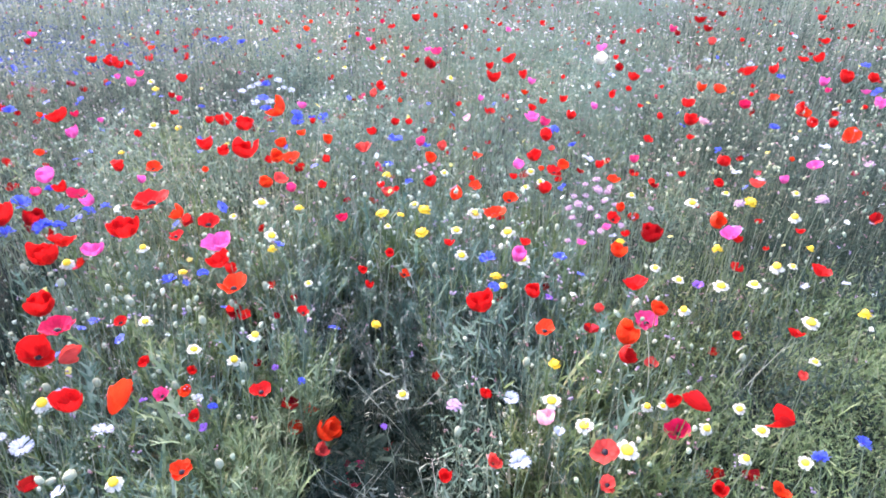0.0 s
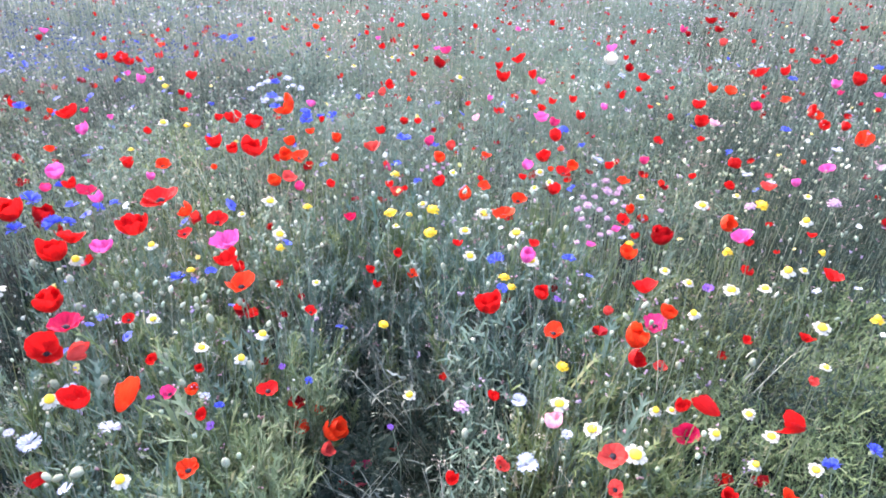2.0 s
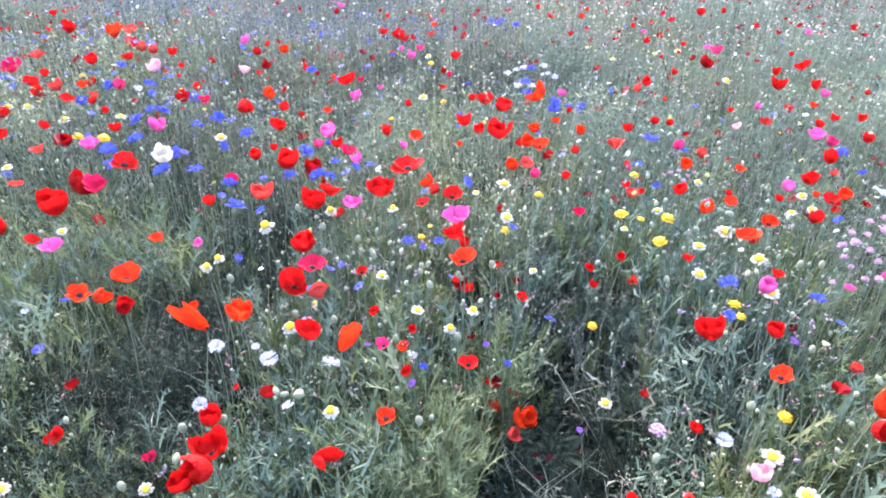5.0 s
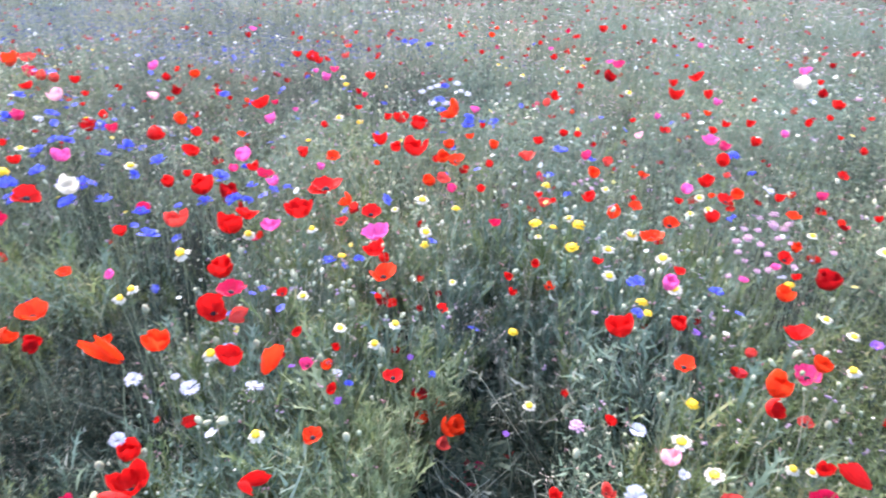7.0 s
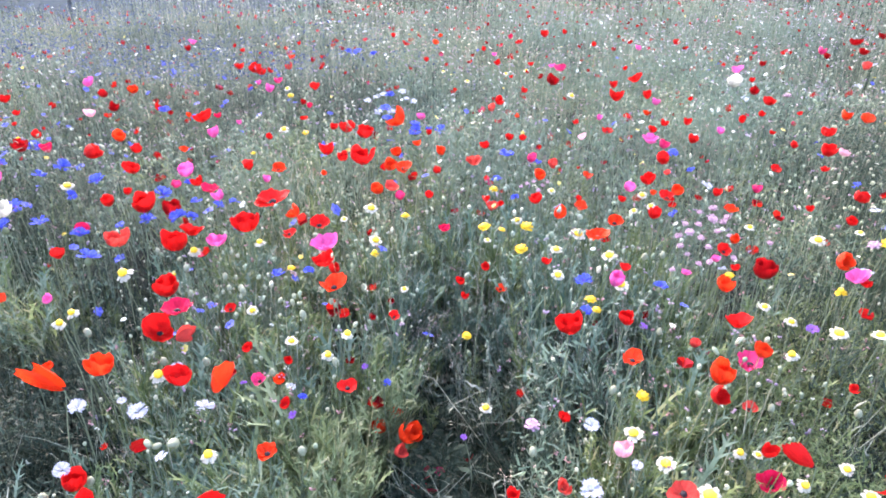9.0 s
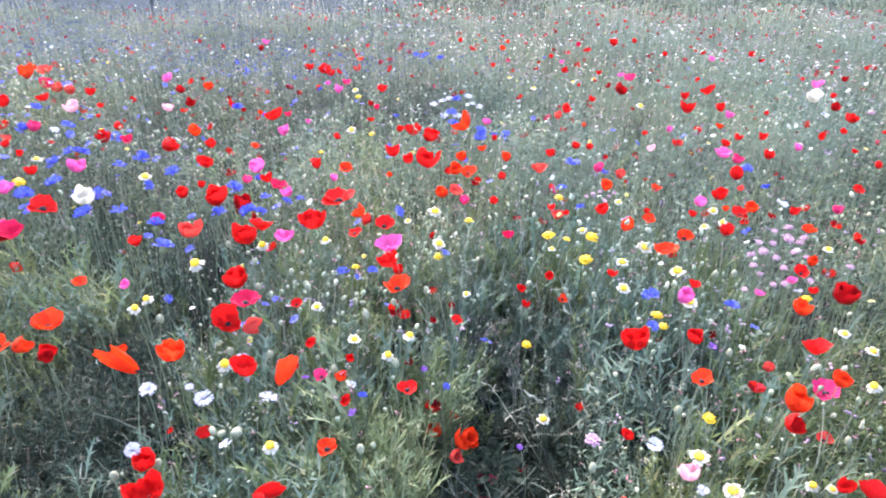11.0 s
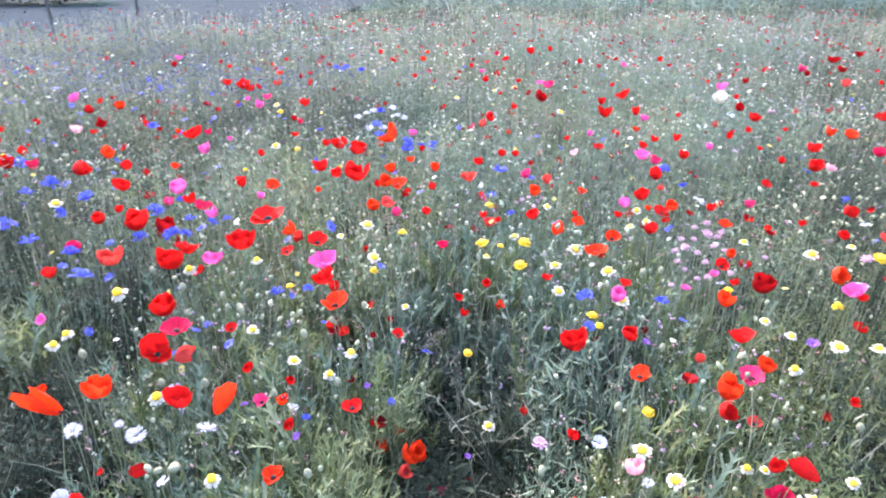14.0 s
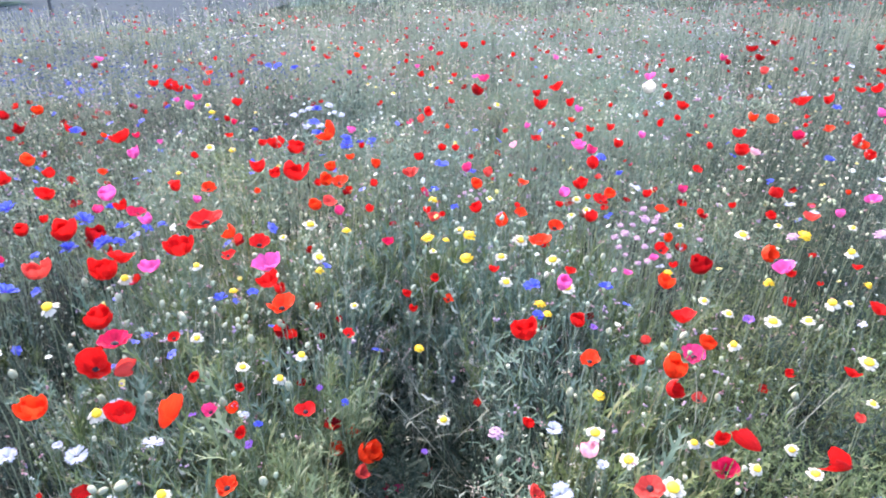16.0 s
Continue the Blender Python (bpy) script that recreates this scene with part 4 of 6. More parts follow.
def scabious(x, y, z, d, lean, towards):
    ob, h = stand("scabious", x, y, z, "lilac scabious with a loose domed flower head", "scabious", "lilac flowers")
    m = head_pose(h, lean, towards, d * 1.05)
    for i in range(20):
        a, r = i * 2.4, 0.02 + 0.021 * i
        me = once(("scabious floret", i % 3), lambda: ray_petal("floret", PETALS["lilac"], 0.17 + 0.02 * (i % 3), 0.12, 0.06))
        part("floret", me, ob, m @ Matrix.Translation((r * 0.6 * math.cos(a), r * 0.6 * math.sin(a), 0.32 - 0.9 * r * r)) @ Matrix.Rotation(a, 4, "Z") @ Matrix.Rotation(2.2 * r - 0.75, 4, "Y"))
    part("cushion", once("cushion", lambda: lathe("cushion", [(0.1, -0.05), (0.27, 0.02), (0.3, 0.14), (0.2, 0.27), (0.0, 0.31)], PETALS["lilac"], 9, 0.06)), ob, m)
    me = once("daisy calyx", lambda: lathe("calyx", [(0.03, -0.14), (0.1, -0.1), (0.16, -0.03), (0.12, 0.0)], CALYX, 8))
    part("calyx", me, ob, m)


def fallen_petal(x, y, d, colour, turn):
    me = once(("petal", "bowl", colour, 1), lambda: poppy_petal("bowl", colour, 1))
    ob = new("fallen_petal", me)
    ob.matrix_basis = pose(x, y, float(lie(np.float64(x), np.float64(y))) + 0.012, 0, -28, turn) @ Matrix.Scale(d, 4)
    tagged(ob, f"fallen {POPPY_LOOK[colour]} poppy petal lying on the soil", "petal", "fallen petals")


poppy(-1.0, 1.27, .55, .088, "scarlet", "bowl", 24, -60)
poppy(-.94, 1.25, .555, .07, "coral", "folded", 55, 5)
poppy(-.852, 1.126, .517, .068, "scarlet", "cup", 2, -37)
poppy(-.755, 1.117, .515, .074, "orange", "folded", 32, 5)
poppy(-1.07, 1.421, .576, .09, "scarlet", "cup", 16, -44)
poppy(-.932, 1.271, .631, .082, "magenta", "open", 3, -49)
poppy(-1.166, 1.639, .601, .086, "scarlet", "cup", 1, -124)
poppy(-.791, 1.303, .639, .036, "scarlet", "open", 16, -71)
poppy(-.583, 1.527, .603, .079, "orange", "open", 2, -86)
poppy(-.662, 1.658, .605, .06, "scarlet", "cup", 15, -123)
poppy(-.621, 1.627, .597, .043, "scarlet", "cup", 3, 18)
poppy(-.75, 1.289, .521, .03, "scarlet", "cup", 15, -65)
poppy(-.616, 1.257, .526, .03, "scarlet", "cup", 10, -12)
poppy(-.534, .958, .509, .052, "orange", "open", 3, -67)
poppy(-.657, 1.174, .522, .038, "rose", "open", 18, -71)
poppy(-.601, 1.179, .525, .038, "orange", "cup", 3, -118)
poppy(-.566, 1.125, .499, .03, "scarlet", "cup", 8, -109)
poppy(-.431, 1.203, .517, .052, "scarlet", "open", 9, -71)
poppy(-.36, 1.391, .623, .035, "scarlet", "open", 11, -88)
poppy(-.131, 1.926, .428, .043, "orange", "open", 10, -69)
poppy(-.281, 1.954, .416, .03, "scarlet", "cup", 6, -49)
poppy(-.245, 1.859, .415, .03, "scarlet", "cup", 9, 175)
poppy(.228, 1.753, .593, .063, "pink", "cup", 15, 1)
poppy(.113, 1.468, .595, .076, "scarlet", "cup", 6, 179)
poppy(.259, 1.561, .587, .055, "scarlet", "cup", 0, -127)
poppy(.261, 1.323, .635, .051, "orange", "open", 3, -106)
poppy(.114, 1.193, .528, .032, "scarlet", "cup", 1, 155)
poppy(.244, 1.116, .523, .052, "blush", "cup", 7, -6)
poppy(.12, .987, .526, .03, "coral", "cup", 8, -49)
poppy(-.393, 1.415, .259, .052, "orange", "cup", 56, 7)
poppy(-.378, 1.348, .264, .057, "orange", "cup", 55, -151)
poppy(-.321, 1.323, .261, .072, "orange", "cup", 45, 9)
poppy(-.326, 1.252, .275, .045, "coral", "cup", 60, -3)
poppy(.018, .972, .49, .03, "scarlet", "cup", 11, -6)
poppy(.63, 1.638, .449, .076, "rose", "open", 6, -125)
poppy(.6, 1.498, .579, .047, "orange", "cup", 11, -55)
poppy(.461, 1.321, .607, .084, "orange", "cup", 11, -7)
poppy(.444, 1.277, .604, .045, "scarlet", "cup", 60, -41)
poppy(.592, 1.444, .443, .044, "coral", "open", 10, -99)
poppy(.543, 1.554, .622, .067, "scarlet", "bowl", 9, 97)
poppy(.425, 1.461, .606, .03, "coral", "cup", 3, -117)
poppy(1.081, 1.62, .43, .052, "scarlet", "bowl", 23, 59)
poppy(1.124, 1.673, .618, .057, "scarlet", "bowl", 14, 14)
poppy(.887, 1.59, .443, .03, "scarlet", "cup", 14, -70)
poppy(1.002, 1.413, .438, .03, "coral", "cup", 11, -78)
poppy(.612, 1.299, .424, .041, "scarlet", "cup", 4, -159)
poppy(.733, 1.321, .392, .078, "scarlet", "folded", 58, 150)
poppy(.61, 1.223, .4, .072, "magenta", "bowl", 16, -100)
poppy(.92, 1.255, .42, .075, "scarlet", "folded", 62, 178)
poppy(.372, 1.047, .51, .062, "coral", "open", 18, -118)
poppy(.778, 1.037, .404, .046, "orange", "bowl", 16, -43)
poppy(.651, 1.05, .385, .036, "scarlet", "cup", 0, 138)
poppy(.361, .964, .499, .043, "coral", "open", 13, -92)
poppy(-1.455, 1.896, .6, .096, "scarlet", "cup", 14, -61)
poppy(-1.364, 1.901, .59, .082, "crimson", "cup", 13, 11)
poppy(-1.157, 1.713, .621, .082, "scarlet", "bowl", 24, 82)
poppy(-1.085, 1.731, .585, .059, "pink", "cup", 9, 13)
poppy(-1.52, 2.259, .594, .069, "pink", "cup", 13, -11)
poppy(-1.64, 2.71, .615, .065, "pink", "cup", 5, -167)
poppy(-1.668, 2.494, .613, .046, "orange", "bowl", 15, -35)
poppy(-1.485, 2.138, .596, .041, "rose", "cup", 13, -19)
poppy(-1.41, 2.181, .596, .046, "scarlet", "cup", 14, -140)
poppy(-1.308, 2.094, .613, .072, "magenta", "open", 3, -49)
poppy(-1.219, 2.015, .622, .043, "pink", "cup", 9, -134)
poppy(-1.301, 2.398, .613, .054, "scarlet", "bowl", 12, 159)
poppy(-1.286, 2.38, .6, .049, "scarlet", "bowl", 10, 170)
poppy(-1.167, 2.408, .597, .072, "orange", "open", 14, -44)
poppy(-1.035, 2.072, .602, .125, "scarlet", "open", 8, -87)
poppy(-1.041, 1.87, .577, .1, "scarlet", "cup", 5, -161)
poppy(-.904, 2.007, .596, .051, "orange", "cup", 54, -157)
poppy(-.76, 1.86, .633, .073, "scarlet", "open", 18, -76)
poppy(-.703, 1.786, .588, .089, "pink", "bowl", 12, -139)
poppy(-.839, 1.788, .627, .046, "scarlet", "open", 8, -77)
poppy(-1.391, 2.782, .602, .036, "scarlet", "cup", 10, -6)
poppy(-1.152, 2.26, .604, .039, "pink", "cup", 5, 3)
poppy(-1.02, 2.617, .612, .072, "scarlet", "cup", 4, -125)
poppy(-.96, 2.406, .597, .032, "orange", "cup", 8, -20)
poppy(-.961, 2.653, .579, .054, "scarlet", "cup", 8, -99)
poppy(-.86, 2.589, .594, .11, "scarlet", "cup", 11, -45)
poppy(-.959, 2.968, .589, .091, "scarlet", "cup", 14, -74)
poppy(-.717, 2.671, .615, .049, "orange", "cup", 15, -66)
poppy(-.703, 2.513, .607, .07, "orange", "cup", 11, -17)
poppy(-.631, 2.485, .625, .078, "orange", "open", 11, -65)
poppy(-.676, 2.263, .6, .06, "orange", "cup", 11, -113)
poppy(-.638, 2.322, .594, .057, "coral", "bowl", 13, -76)
poppy(-.58, 2.242, .592, .047, "rose", "cup", 6, -116)
poppy(-.45, 2.196, .632, .037, "scarlet", "cup", 2, -50)
poppy(-.348, 2.019, .588, .035, "magenta", "cup", 14, 180)
poppy(-.666, 2.873, .602, .042, "orange", "cup", 13, -173)
poppy(-.513, 2.702, .625, .054, "orange", "cup", 10, -153)
poppy(-.344, 2.597, .628, .076, "coral", "bowl", 26, 124)
poppy(-.339, 2.876, .613, .047, "scarlet", "cup", 1, -144)
poppy(-.239, 2.242, .62, .034, "scarlet", "cup", 7, 174)
poppy(-.215, 2.209, .598, .059, "coral", "bowl", 14, 57)
poppy(-.18, 2.218, .617, .03, "scarlet", "cup", 6, -85)
poppy(-.049, 2.29, .614, .056, "scarlet", "cup", 12, -151)
poppy(-.065, 2.626, .58, .058, "orange", "cup", 8, -71)
poppy(-.117, 2.809, .589, .051, "rose", "cup", 9, -88)
poppy(-.018, 2.769, .584, .051, "coral", "cup", 1, -70)
poppy(-.159, 1.729, .61, .03, "scarlet", "cup", 8, -157)
poppy(.041, 2.183, .605, .054, "orange", "cup", 13, -18)
poppy(.116, 2.246, .624, .059, "orange", "open", 15, -100)
poppy(.106, 2.391, .597, .03, "scarlet", "cup", 3, -72)
poppy(.133, 2.617, .615, .043, "orange", "open", 15, -74)
poppy(.182, 2.08, .592, .08, "orange", "open", 7, -111)
poppy(.237, 2.163, .613, .07, "orange", "open", 19, -81)
poppy(.268, 2.33, .633, .03, "scarlet", "cup", 2, 166)
poppy(.394, 2.691, .577, .064, "scarlet", "cup", 5, 174)
poppy(.312, 2.582, .579, .057, "pink", "cup", 1, -84)
poppy(.384, 2.315, .583, .053, "scarlet", "cup", 5, 3)
poppy(.448, 2.481, .6, .069, "scarlet", "open", 9, -111)
poppy(.495, 2.561, .593, .057, "orange", "cup", 11, -75)
poppy(.393, 2.48, .613, .03, "orange", "cup", 3, -112)
poppy(.456, 2.838, .619, .067, "scarlet", "cup", 7, -39)
poppy(.466, 2.708, .62, .035, "coral", "bowl", 13, 174)
poppy(.419, 3.111, .626, .078, "pink", "bowl", 19, -65)
poppy(.489, 3.177, .586, .057, "rose", "cup", 11, -12)
poppy(.641, 2.551, .605, .043, "scarlet", "cup", 6, -2)
poppy(.918, 2.831, .634, .057, "scarlet", "open", 13, -90)
poppy(.801, 2.588, .619, .048, "rose", "cup", 6, -168)
poppy(.671, 2.394, .606, .058, "orange", "open", 6, -117)
poppy(.648, 2.167, .582, .046, "orange", "cup", 2, -23)
poppy(.572, 1.97, .64, .046, "scarlet", "open", 18, -106)
poppy(.69, 1.909, .598, .089, "crimson", "cup", 11, -125)
poppy(.553, 1.954, .612, .034, "pink", "bowl", 12, 125)
poppy(.45, 1.865, .599, .033, "pink", "bowl", 26, 74)
poppy(.596, 1.869, .634, .03, "scarlet", "cup", 15, -142)
poppy(.26, 1.835, .607, .04, "scarlet", "bowl", 9, -22)
poppy(.016, 1.829, .603, .03, "scarlet", "cup", 10, -10)
poppy(.549, 1.773, .607, .063, "orange", "cup", 6, 0)
poppy(1.2, 2.689, .59, .059, "scarlet", "cup", 51, -38)
poppy(1.079, 2.366, .612, .044, "scarlet", "cup", 13, -107)
poppy(1.377, 2.452, .598, .041, "pink", "cup", 1, -124)
poppy(1.592, 2.631, .6, .053, "pink", "bowl", 21, -110)
poppy(1.55, 2.742, .588, .03, "orange", "cup", 15, -153)
poppy(1.948, 3.014, .597, .092, "orange", "bowl", 17, -94)
poppy(1.122, 2.871, .635, .03, "scarlet", "cup", 9, -55)
poppy(.969, 2.474, .606, .03, "scarlet", "cup", 8, -180)
poppy(.956, 2.085, .586, .066, "orange", "cup", 51, -38)
poppy(.961, 1.926, .603, .068, "pink", "bowl", 22, 170)
poppy(.996, 1.939, .586, .034, "scarlet", "cup", 6, 161)
poppy(1.251, 2.403, .596, .059, "coral", "bowl", 18, 119)
poppy(1.208, 1.955, .617, .03, "scarlet", "bowl", 22, 117)
poppy(1.88, 3.246, .596, .069, "scarlet", "cup", 3, -75)
poppy(1.987, 3.252, .593, .058, "scarlet", "cup", 13, -62)
poppy(1.967, 3.588, .583, .084, "scarlet", "cup", 61, -52)
poppy(1.933, 3.408, .597, .06, "orange", "bowl", 14, -139)
poppy(1.853, 3.65, .625, .064, "orange", "open", 10, -102)
poppy(1.626, 3.489, .616, .068, "magenta", "cup", 8, -151)
poppy(1.237, 3.217, .597, .08, "scarlet", "cup", 9, -26)
poppy(1.321, 3.5, .61, .062, "scarlet", "cup", 1, 146)
poppy(1.339, 3.298, .58, .047, "blush", "cup", 16, -16)
poppy(2.215, 4.452, .594, .084, "scarlet", "cup", 9, 154)
poppy(2.039, 4.449, .577, .115, "scarlet", "bowl", 10, 156)
poppy(1.532, 3.905, .596, .068, "orange", "cup", 5, -17)
poppy(1.583, 3.779, .624, .086, "orange", "bowl", 22, -56)
poppy(1.845, 3.929, .62, .034, "scarlet", "cup", 16, -32)
poppy(1.795, 3.802, .602, .03, "scarlet", "cup", 0, -81)
poppy(2.446, 4.244, .571, .073, "pink", "cup", 10, -59)
poppy(2.61, 4.275, .583, .103, "scarlet", "cup", 8, -104)
poppy(2.555, 4.768, .615, .073, "scarlet", "bowl", 18, -9)
poppy(2.714, 4.832, .605, .074, "scarlet", "cup", 13, -160)
poppy(3.072, 5.456, .621, .073, "scarlet", "bowl", 18, 107)
poppy(3.694, 6.761, .607, .09, "scarlet", "cup", 11, -119)
poppy(3.763, 6.351, .611, .085, "crimson", "bowl", 13, 92)
poppy(2.74, 4.212, .61, .08, "scarlet", "cup", 10, -72)
poppy(2.532, 3.899, .609, .054, "pink", "bowl", 15, 100)
poppy(2.414, 3.573, .612, .069, "pink", "cup", 9, -108)
poppy(2.291, 3.51, .624, .031, "scarlet", "cup", 13, -83)
poppy(2.58, 5.176, .601, .053, "scarlet", "cup", 11, 147)
poppy(2.413, 6.536, .596, .087, "crimson", "cup", 0, -35)
poppy(2.353, 6.153, .582, .082, "crimson", "cup", 11, -37)
poppy(2.807, 7.025, .587, .081, "crimson", "cup", 0, -149)
poppy(1.963, 5.944, .602, .07, "rose", "cup", 9, -27)
poppy(1.955, 5.752, .601, .058, "crimson", "cup", 6, -82)
poppy(2.473, 5.647, .586, .048, "scarlet", "cup", 14, -117)
poppy(2.113, 5.382, .605, .082, "coral", "bowl", 20, -86)
poppy(2.319, 3.945, .601, .041, "rose", "cup", 0, 130)
poppy(-1.836, 2.952, .613, .08, "scarlet", "cup", 11, -96)
poppy(-1.763, 2.977, .63, .038, "magenta", "cup", 0, -145)
poppy(-2.231, 3.138, .593, .045, "scarlet", "cup", 10, 55)
poppy(-2.035, 2.976, .628, .03, "crimson", "cup", 12, -158)
poppy(-1.94, 2.98, .618, .032, "orange", "cup", 7, -3)
poppy(-2.335, 4.274, .579, .067, "scarlet", "cup", 2, -125)
poppy(-2.154, 4.163, .59, .087, "scarlet", "cup", 1, 40)
poppy(-2.082, 4.127, .587, .065, "scarlet", "cup", 13, -171)
poppy(-1.997, 4.054, .626, .049, "scarlet", "bowl", 25, -4)
poppy(-1.856, 3.874, .602, .054, "rose", "cup", 10, -15)
poppy(-1.917, 3.739, .618, .039, "pink", "cup", 4, -146)
poppy(-1.778, 3.596, .613, .063, "pink", "cup", 9, 35)
poppy(-1.562, 3.791, .595, .08, "scarlet", "bowl", 10, 116)
poppy(-1.986, 4.351, .581, .06, "scarlet", "cup", 2, 38)
poppy(-2.078, 4.612, .601, .047, "orange", "cup", 8, -19)
poppy(-1.844, 4.454, .624, .046, "crimson", "cup", 12, -160)
poppy(-2.262, 5.175, .6, .035, "scarlet", "cup", 5, -139)
poppy(-2.556, 4.754, .603, .041, "scarlet", "cup", 3, 14)
poppy(-3.034, 4.763, .584, .057, "crimson", "cup", 0, 20)
poppy(-3.176, 5.058, .581, .078, "pink", "bowl", 18, 91)
poppy(-1.439, 3.325, .631, .035, "crimson", "cup", 4, -52)
poppy(-1.408, 3.337, .613, .036, "magenta", "cup", 6, -109)
poppy(-1.659, 2.991, .599, .033, "pink", "cup", 5, -77)
poppy(-1.116, 2.933, .629, .048, "scarlet", "cup", 9, 28)
poppy(-1.084, 3.068, .576, .078, "scarlet", "cup", 14, -168)
poppy(-.828, 3.187, .613, .1, "orange", "cup", 48, -157)
poppy(-.74, 3.268, .613, .047, "pink", "cup", 0, -149)
poppy(-.636, 2.962, .631, .037, "scarlet", "cup", 12, -11)
poppy(-1.088, 4.838, .592, .05, "scarlet", "cup", 12, -124)
poppy(-1.18, 5.551, .594, .056, "orange", "cup", 11, -57)
poppy(-1.19, 5.758, .62, .039, "orange", "cup", 15, 12)
poppy(-1.571, 5.605, .624, .047, "scarlet", "cup", 11, -47)
poppy(-1.425, 5.458, .592, .055, "scarlet", "bowl", 21, -1)
poppy(-.606, 6.109, .578, .051, "magenta", "cup", 7, -67)
poppy(-.495, 5.817, .591, .068, "scarlet", "open", 20, -89)
poppy(-.298, 6.213, .588, .083, "scarlet", "cup", 2, -19)
poppy(-.131, 6.37, .599, .053, "scarlet", "cup", 12, -40)
poppy(-.714, 5.249, .618, .044, "scarlet", "cup", 16, -155)
poppy(-.563, 4.947, .576, .059, "scarlet", "cup", 9, -119)
poppy(-.625, 5.16, .598, .044, "pink", "cup", 15, 25)
poppy(-.39, 3.71, .604, .059, "scarlet", "cup", 7, -41)
poppy(-.416, 3.641, .582, .051, "coral", "cup", 14, -132)
poppy(-.281, 4.036, .604, .042, "scarlet", "cup", 15, 2)
poppy(-.12, 4.411, .573, .084, "crimson", "cup", 12, -26)
poppy(-.073, 4.677, .615, .088, "rose", "bowl", 26, -118)
poppy(-.15, 4.844, .603, .05, "pink", "bowl", 21, -165)
poppy(-.256, 3.111, .587, .05, "scarlet", "cup", 5, -112)
poppy(-.187, 3.048, .612, .038, "scarlet", "cup", 8, 21)
poppy(-.258, 3.501, .593, .031, "orange", "cup", 6, -66)
poppy(-.391, 4.379, .61, .03, "scarlet", "cup", 13, -178)
poppy(-.309, 4.873, .598, .042, "scarlet", "cup", 10, -172)
poppy(.279, 4.349, .593, .06, "scarlet", "cup", 0, 14)
poppy(.292, 4.1, .571, .093, "scarlet", "cup", 2, 9)
poppy(.431, 4.601, .583, .095, "scarlet", "bowl", 25, 102)
poppy(.468, 4.006, .619, .063, "scarlet", "cup", 9, -168)
poppy(.515, 3.996, .59, .056, "pink", "cup", 13, -20)
poppy(.451, 3.707, .601, .046, "orange", "cup", 10, 168)
poppy(.508, 3.425, .629, .042, "scarlet", "cup", 4, -3)
poppy(.228, 3.352, .59, .066, "scarlet", "open", 3, -80)
poppy(.186, 3.592, .587, .044, "pink", "cup", 15, -60)
poppy(.654, 3.606, .59, .051, "scarlet", "cup", 2, 175)
poppy(.625, 3.206, .613, .057, "scarlet", "cup", 13, -14)
poppy(.788, 3.408, .611, .042, "pink", "cup", 1, -81)
poppy(1.129, 4.895, .623, .091, "pink", "bowl", 24, 99)
poppy(1.061, 4.571, .595, .102, "white", "cup", 7, -81)
poppy(1.118, 4.279, .622, .059, "crimson", "cup", 3, -109)
poppy(1.16, 4.089, .61, .071, "scarlet", "cup", 12, -12)
poppy(1.182, 4.657, .617, .048, "scarlet", "cup", 7, -100)
poppy(1.069, 3.819, .609, .04, "scarlet", "cup", 3, -104)
poppy(.962, 3.731, .592, .046, "scarlet", "cup", 16, -147)
poppy(1.061, 3.509, .599, .031, "scarlet", "cup", 9, -13)
poppy(.504, 5.723, .604, .058, "pink", "cup", 6, -79)
poppy(.139, 5.725, .612, .048, "scarlet", "cup", 9, -57)
poppy(.827, 5.969, .617, .07, "scarlet", "bowl", 18, -85)
poppy(.364, 4.815, .618, .041, "scarlet", "cup", 10, -122)
poppy(.716, 4.026, .621, .03, "scarlet", "cup", 8, -107)
poppy(.103, 3.143, .61, .039, "blush", "cup", 7, -140)
poppy(.062, 3.345, .626, .03, "scarlet", "cup", 10, -115)
poppy(1.129, 3.345, .583, .042, "scarlet", "cup", 0, -48)
poppy(.451, 3.361, .607, .042, "scarlet", "cup", 10, -71)
poppy(1.408, 5.401, .585, .055, "crimson", "cup", 5, 149)
poppy(1.276, 3.849, .622, .04, "scarlet", "bowl", 24, -134)
poppy(-4.033, 3.398, .546, .125, "orange", "cup", 6, -31)
poppy(-3.832, 3.38, .599, .106, "coral", "bowl", 11, -179)
poppy(-3.602, 3.167, .566, .086, "magenta", "cup", 13, -61)
poppy(-3.363, 3.111, .567, .077, "coral", "cup", 3, -64)
poppy(-3.526, 3.151, .557, .071, "coral", "cup", 14, 51)
poppy(-3.408, 2.951, .56, .061, "scarlet", "cup", 10, -142)
poppy(-3.234, 3.125, .569, .07, "scarlet", "cup", 16, 59)
poppy(-3.395, 2.675, .592, .083, "scarlet", "cup", 1, 65)
poppy(-2.974, 2.745, .589, .081, "blush", "cup", 6, -148)
poppy(-2.957, 2.916, .572, .039, "scarlet", "cup", 4, -143)
poppy(-2.829, 2.763, .568, .03, "scarlet", "cup", 5, -114)
poppy(-3.07, 3.632, .56, .077, "pink", "cup", 1, -40)
poppy(-2.786, 3.408, .563, .065, "crimson", "cup", 15, -71)
poppy(-2.687, 3.557, .558, .074, "orange", "cup", 8, -40)
poppy(-2.424, 3.029, .604, .058, "crimson", "cup", 4, -9)
poppy(-2.519, 2.956, .585, .064, "blush", "cup", 9, -9)
poppy(-2.984, 2.474, .552, .077, "rose", "cup", 14, 35)
poppy(-2.543, 2.595, .578, .053, "scarlet", "cup", 9, -67)
poppy(-2.471, 2.419, .57, .072, "crimson", "cup", 3, -95)
poppy(-2.39, 2.476, .557, .062, "magenta", "cup", 2, 5)
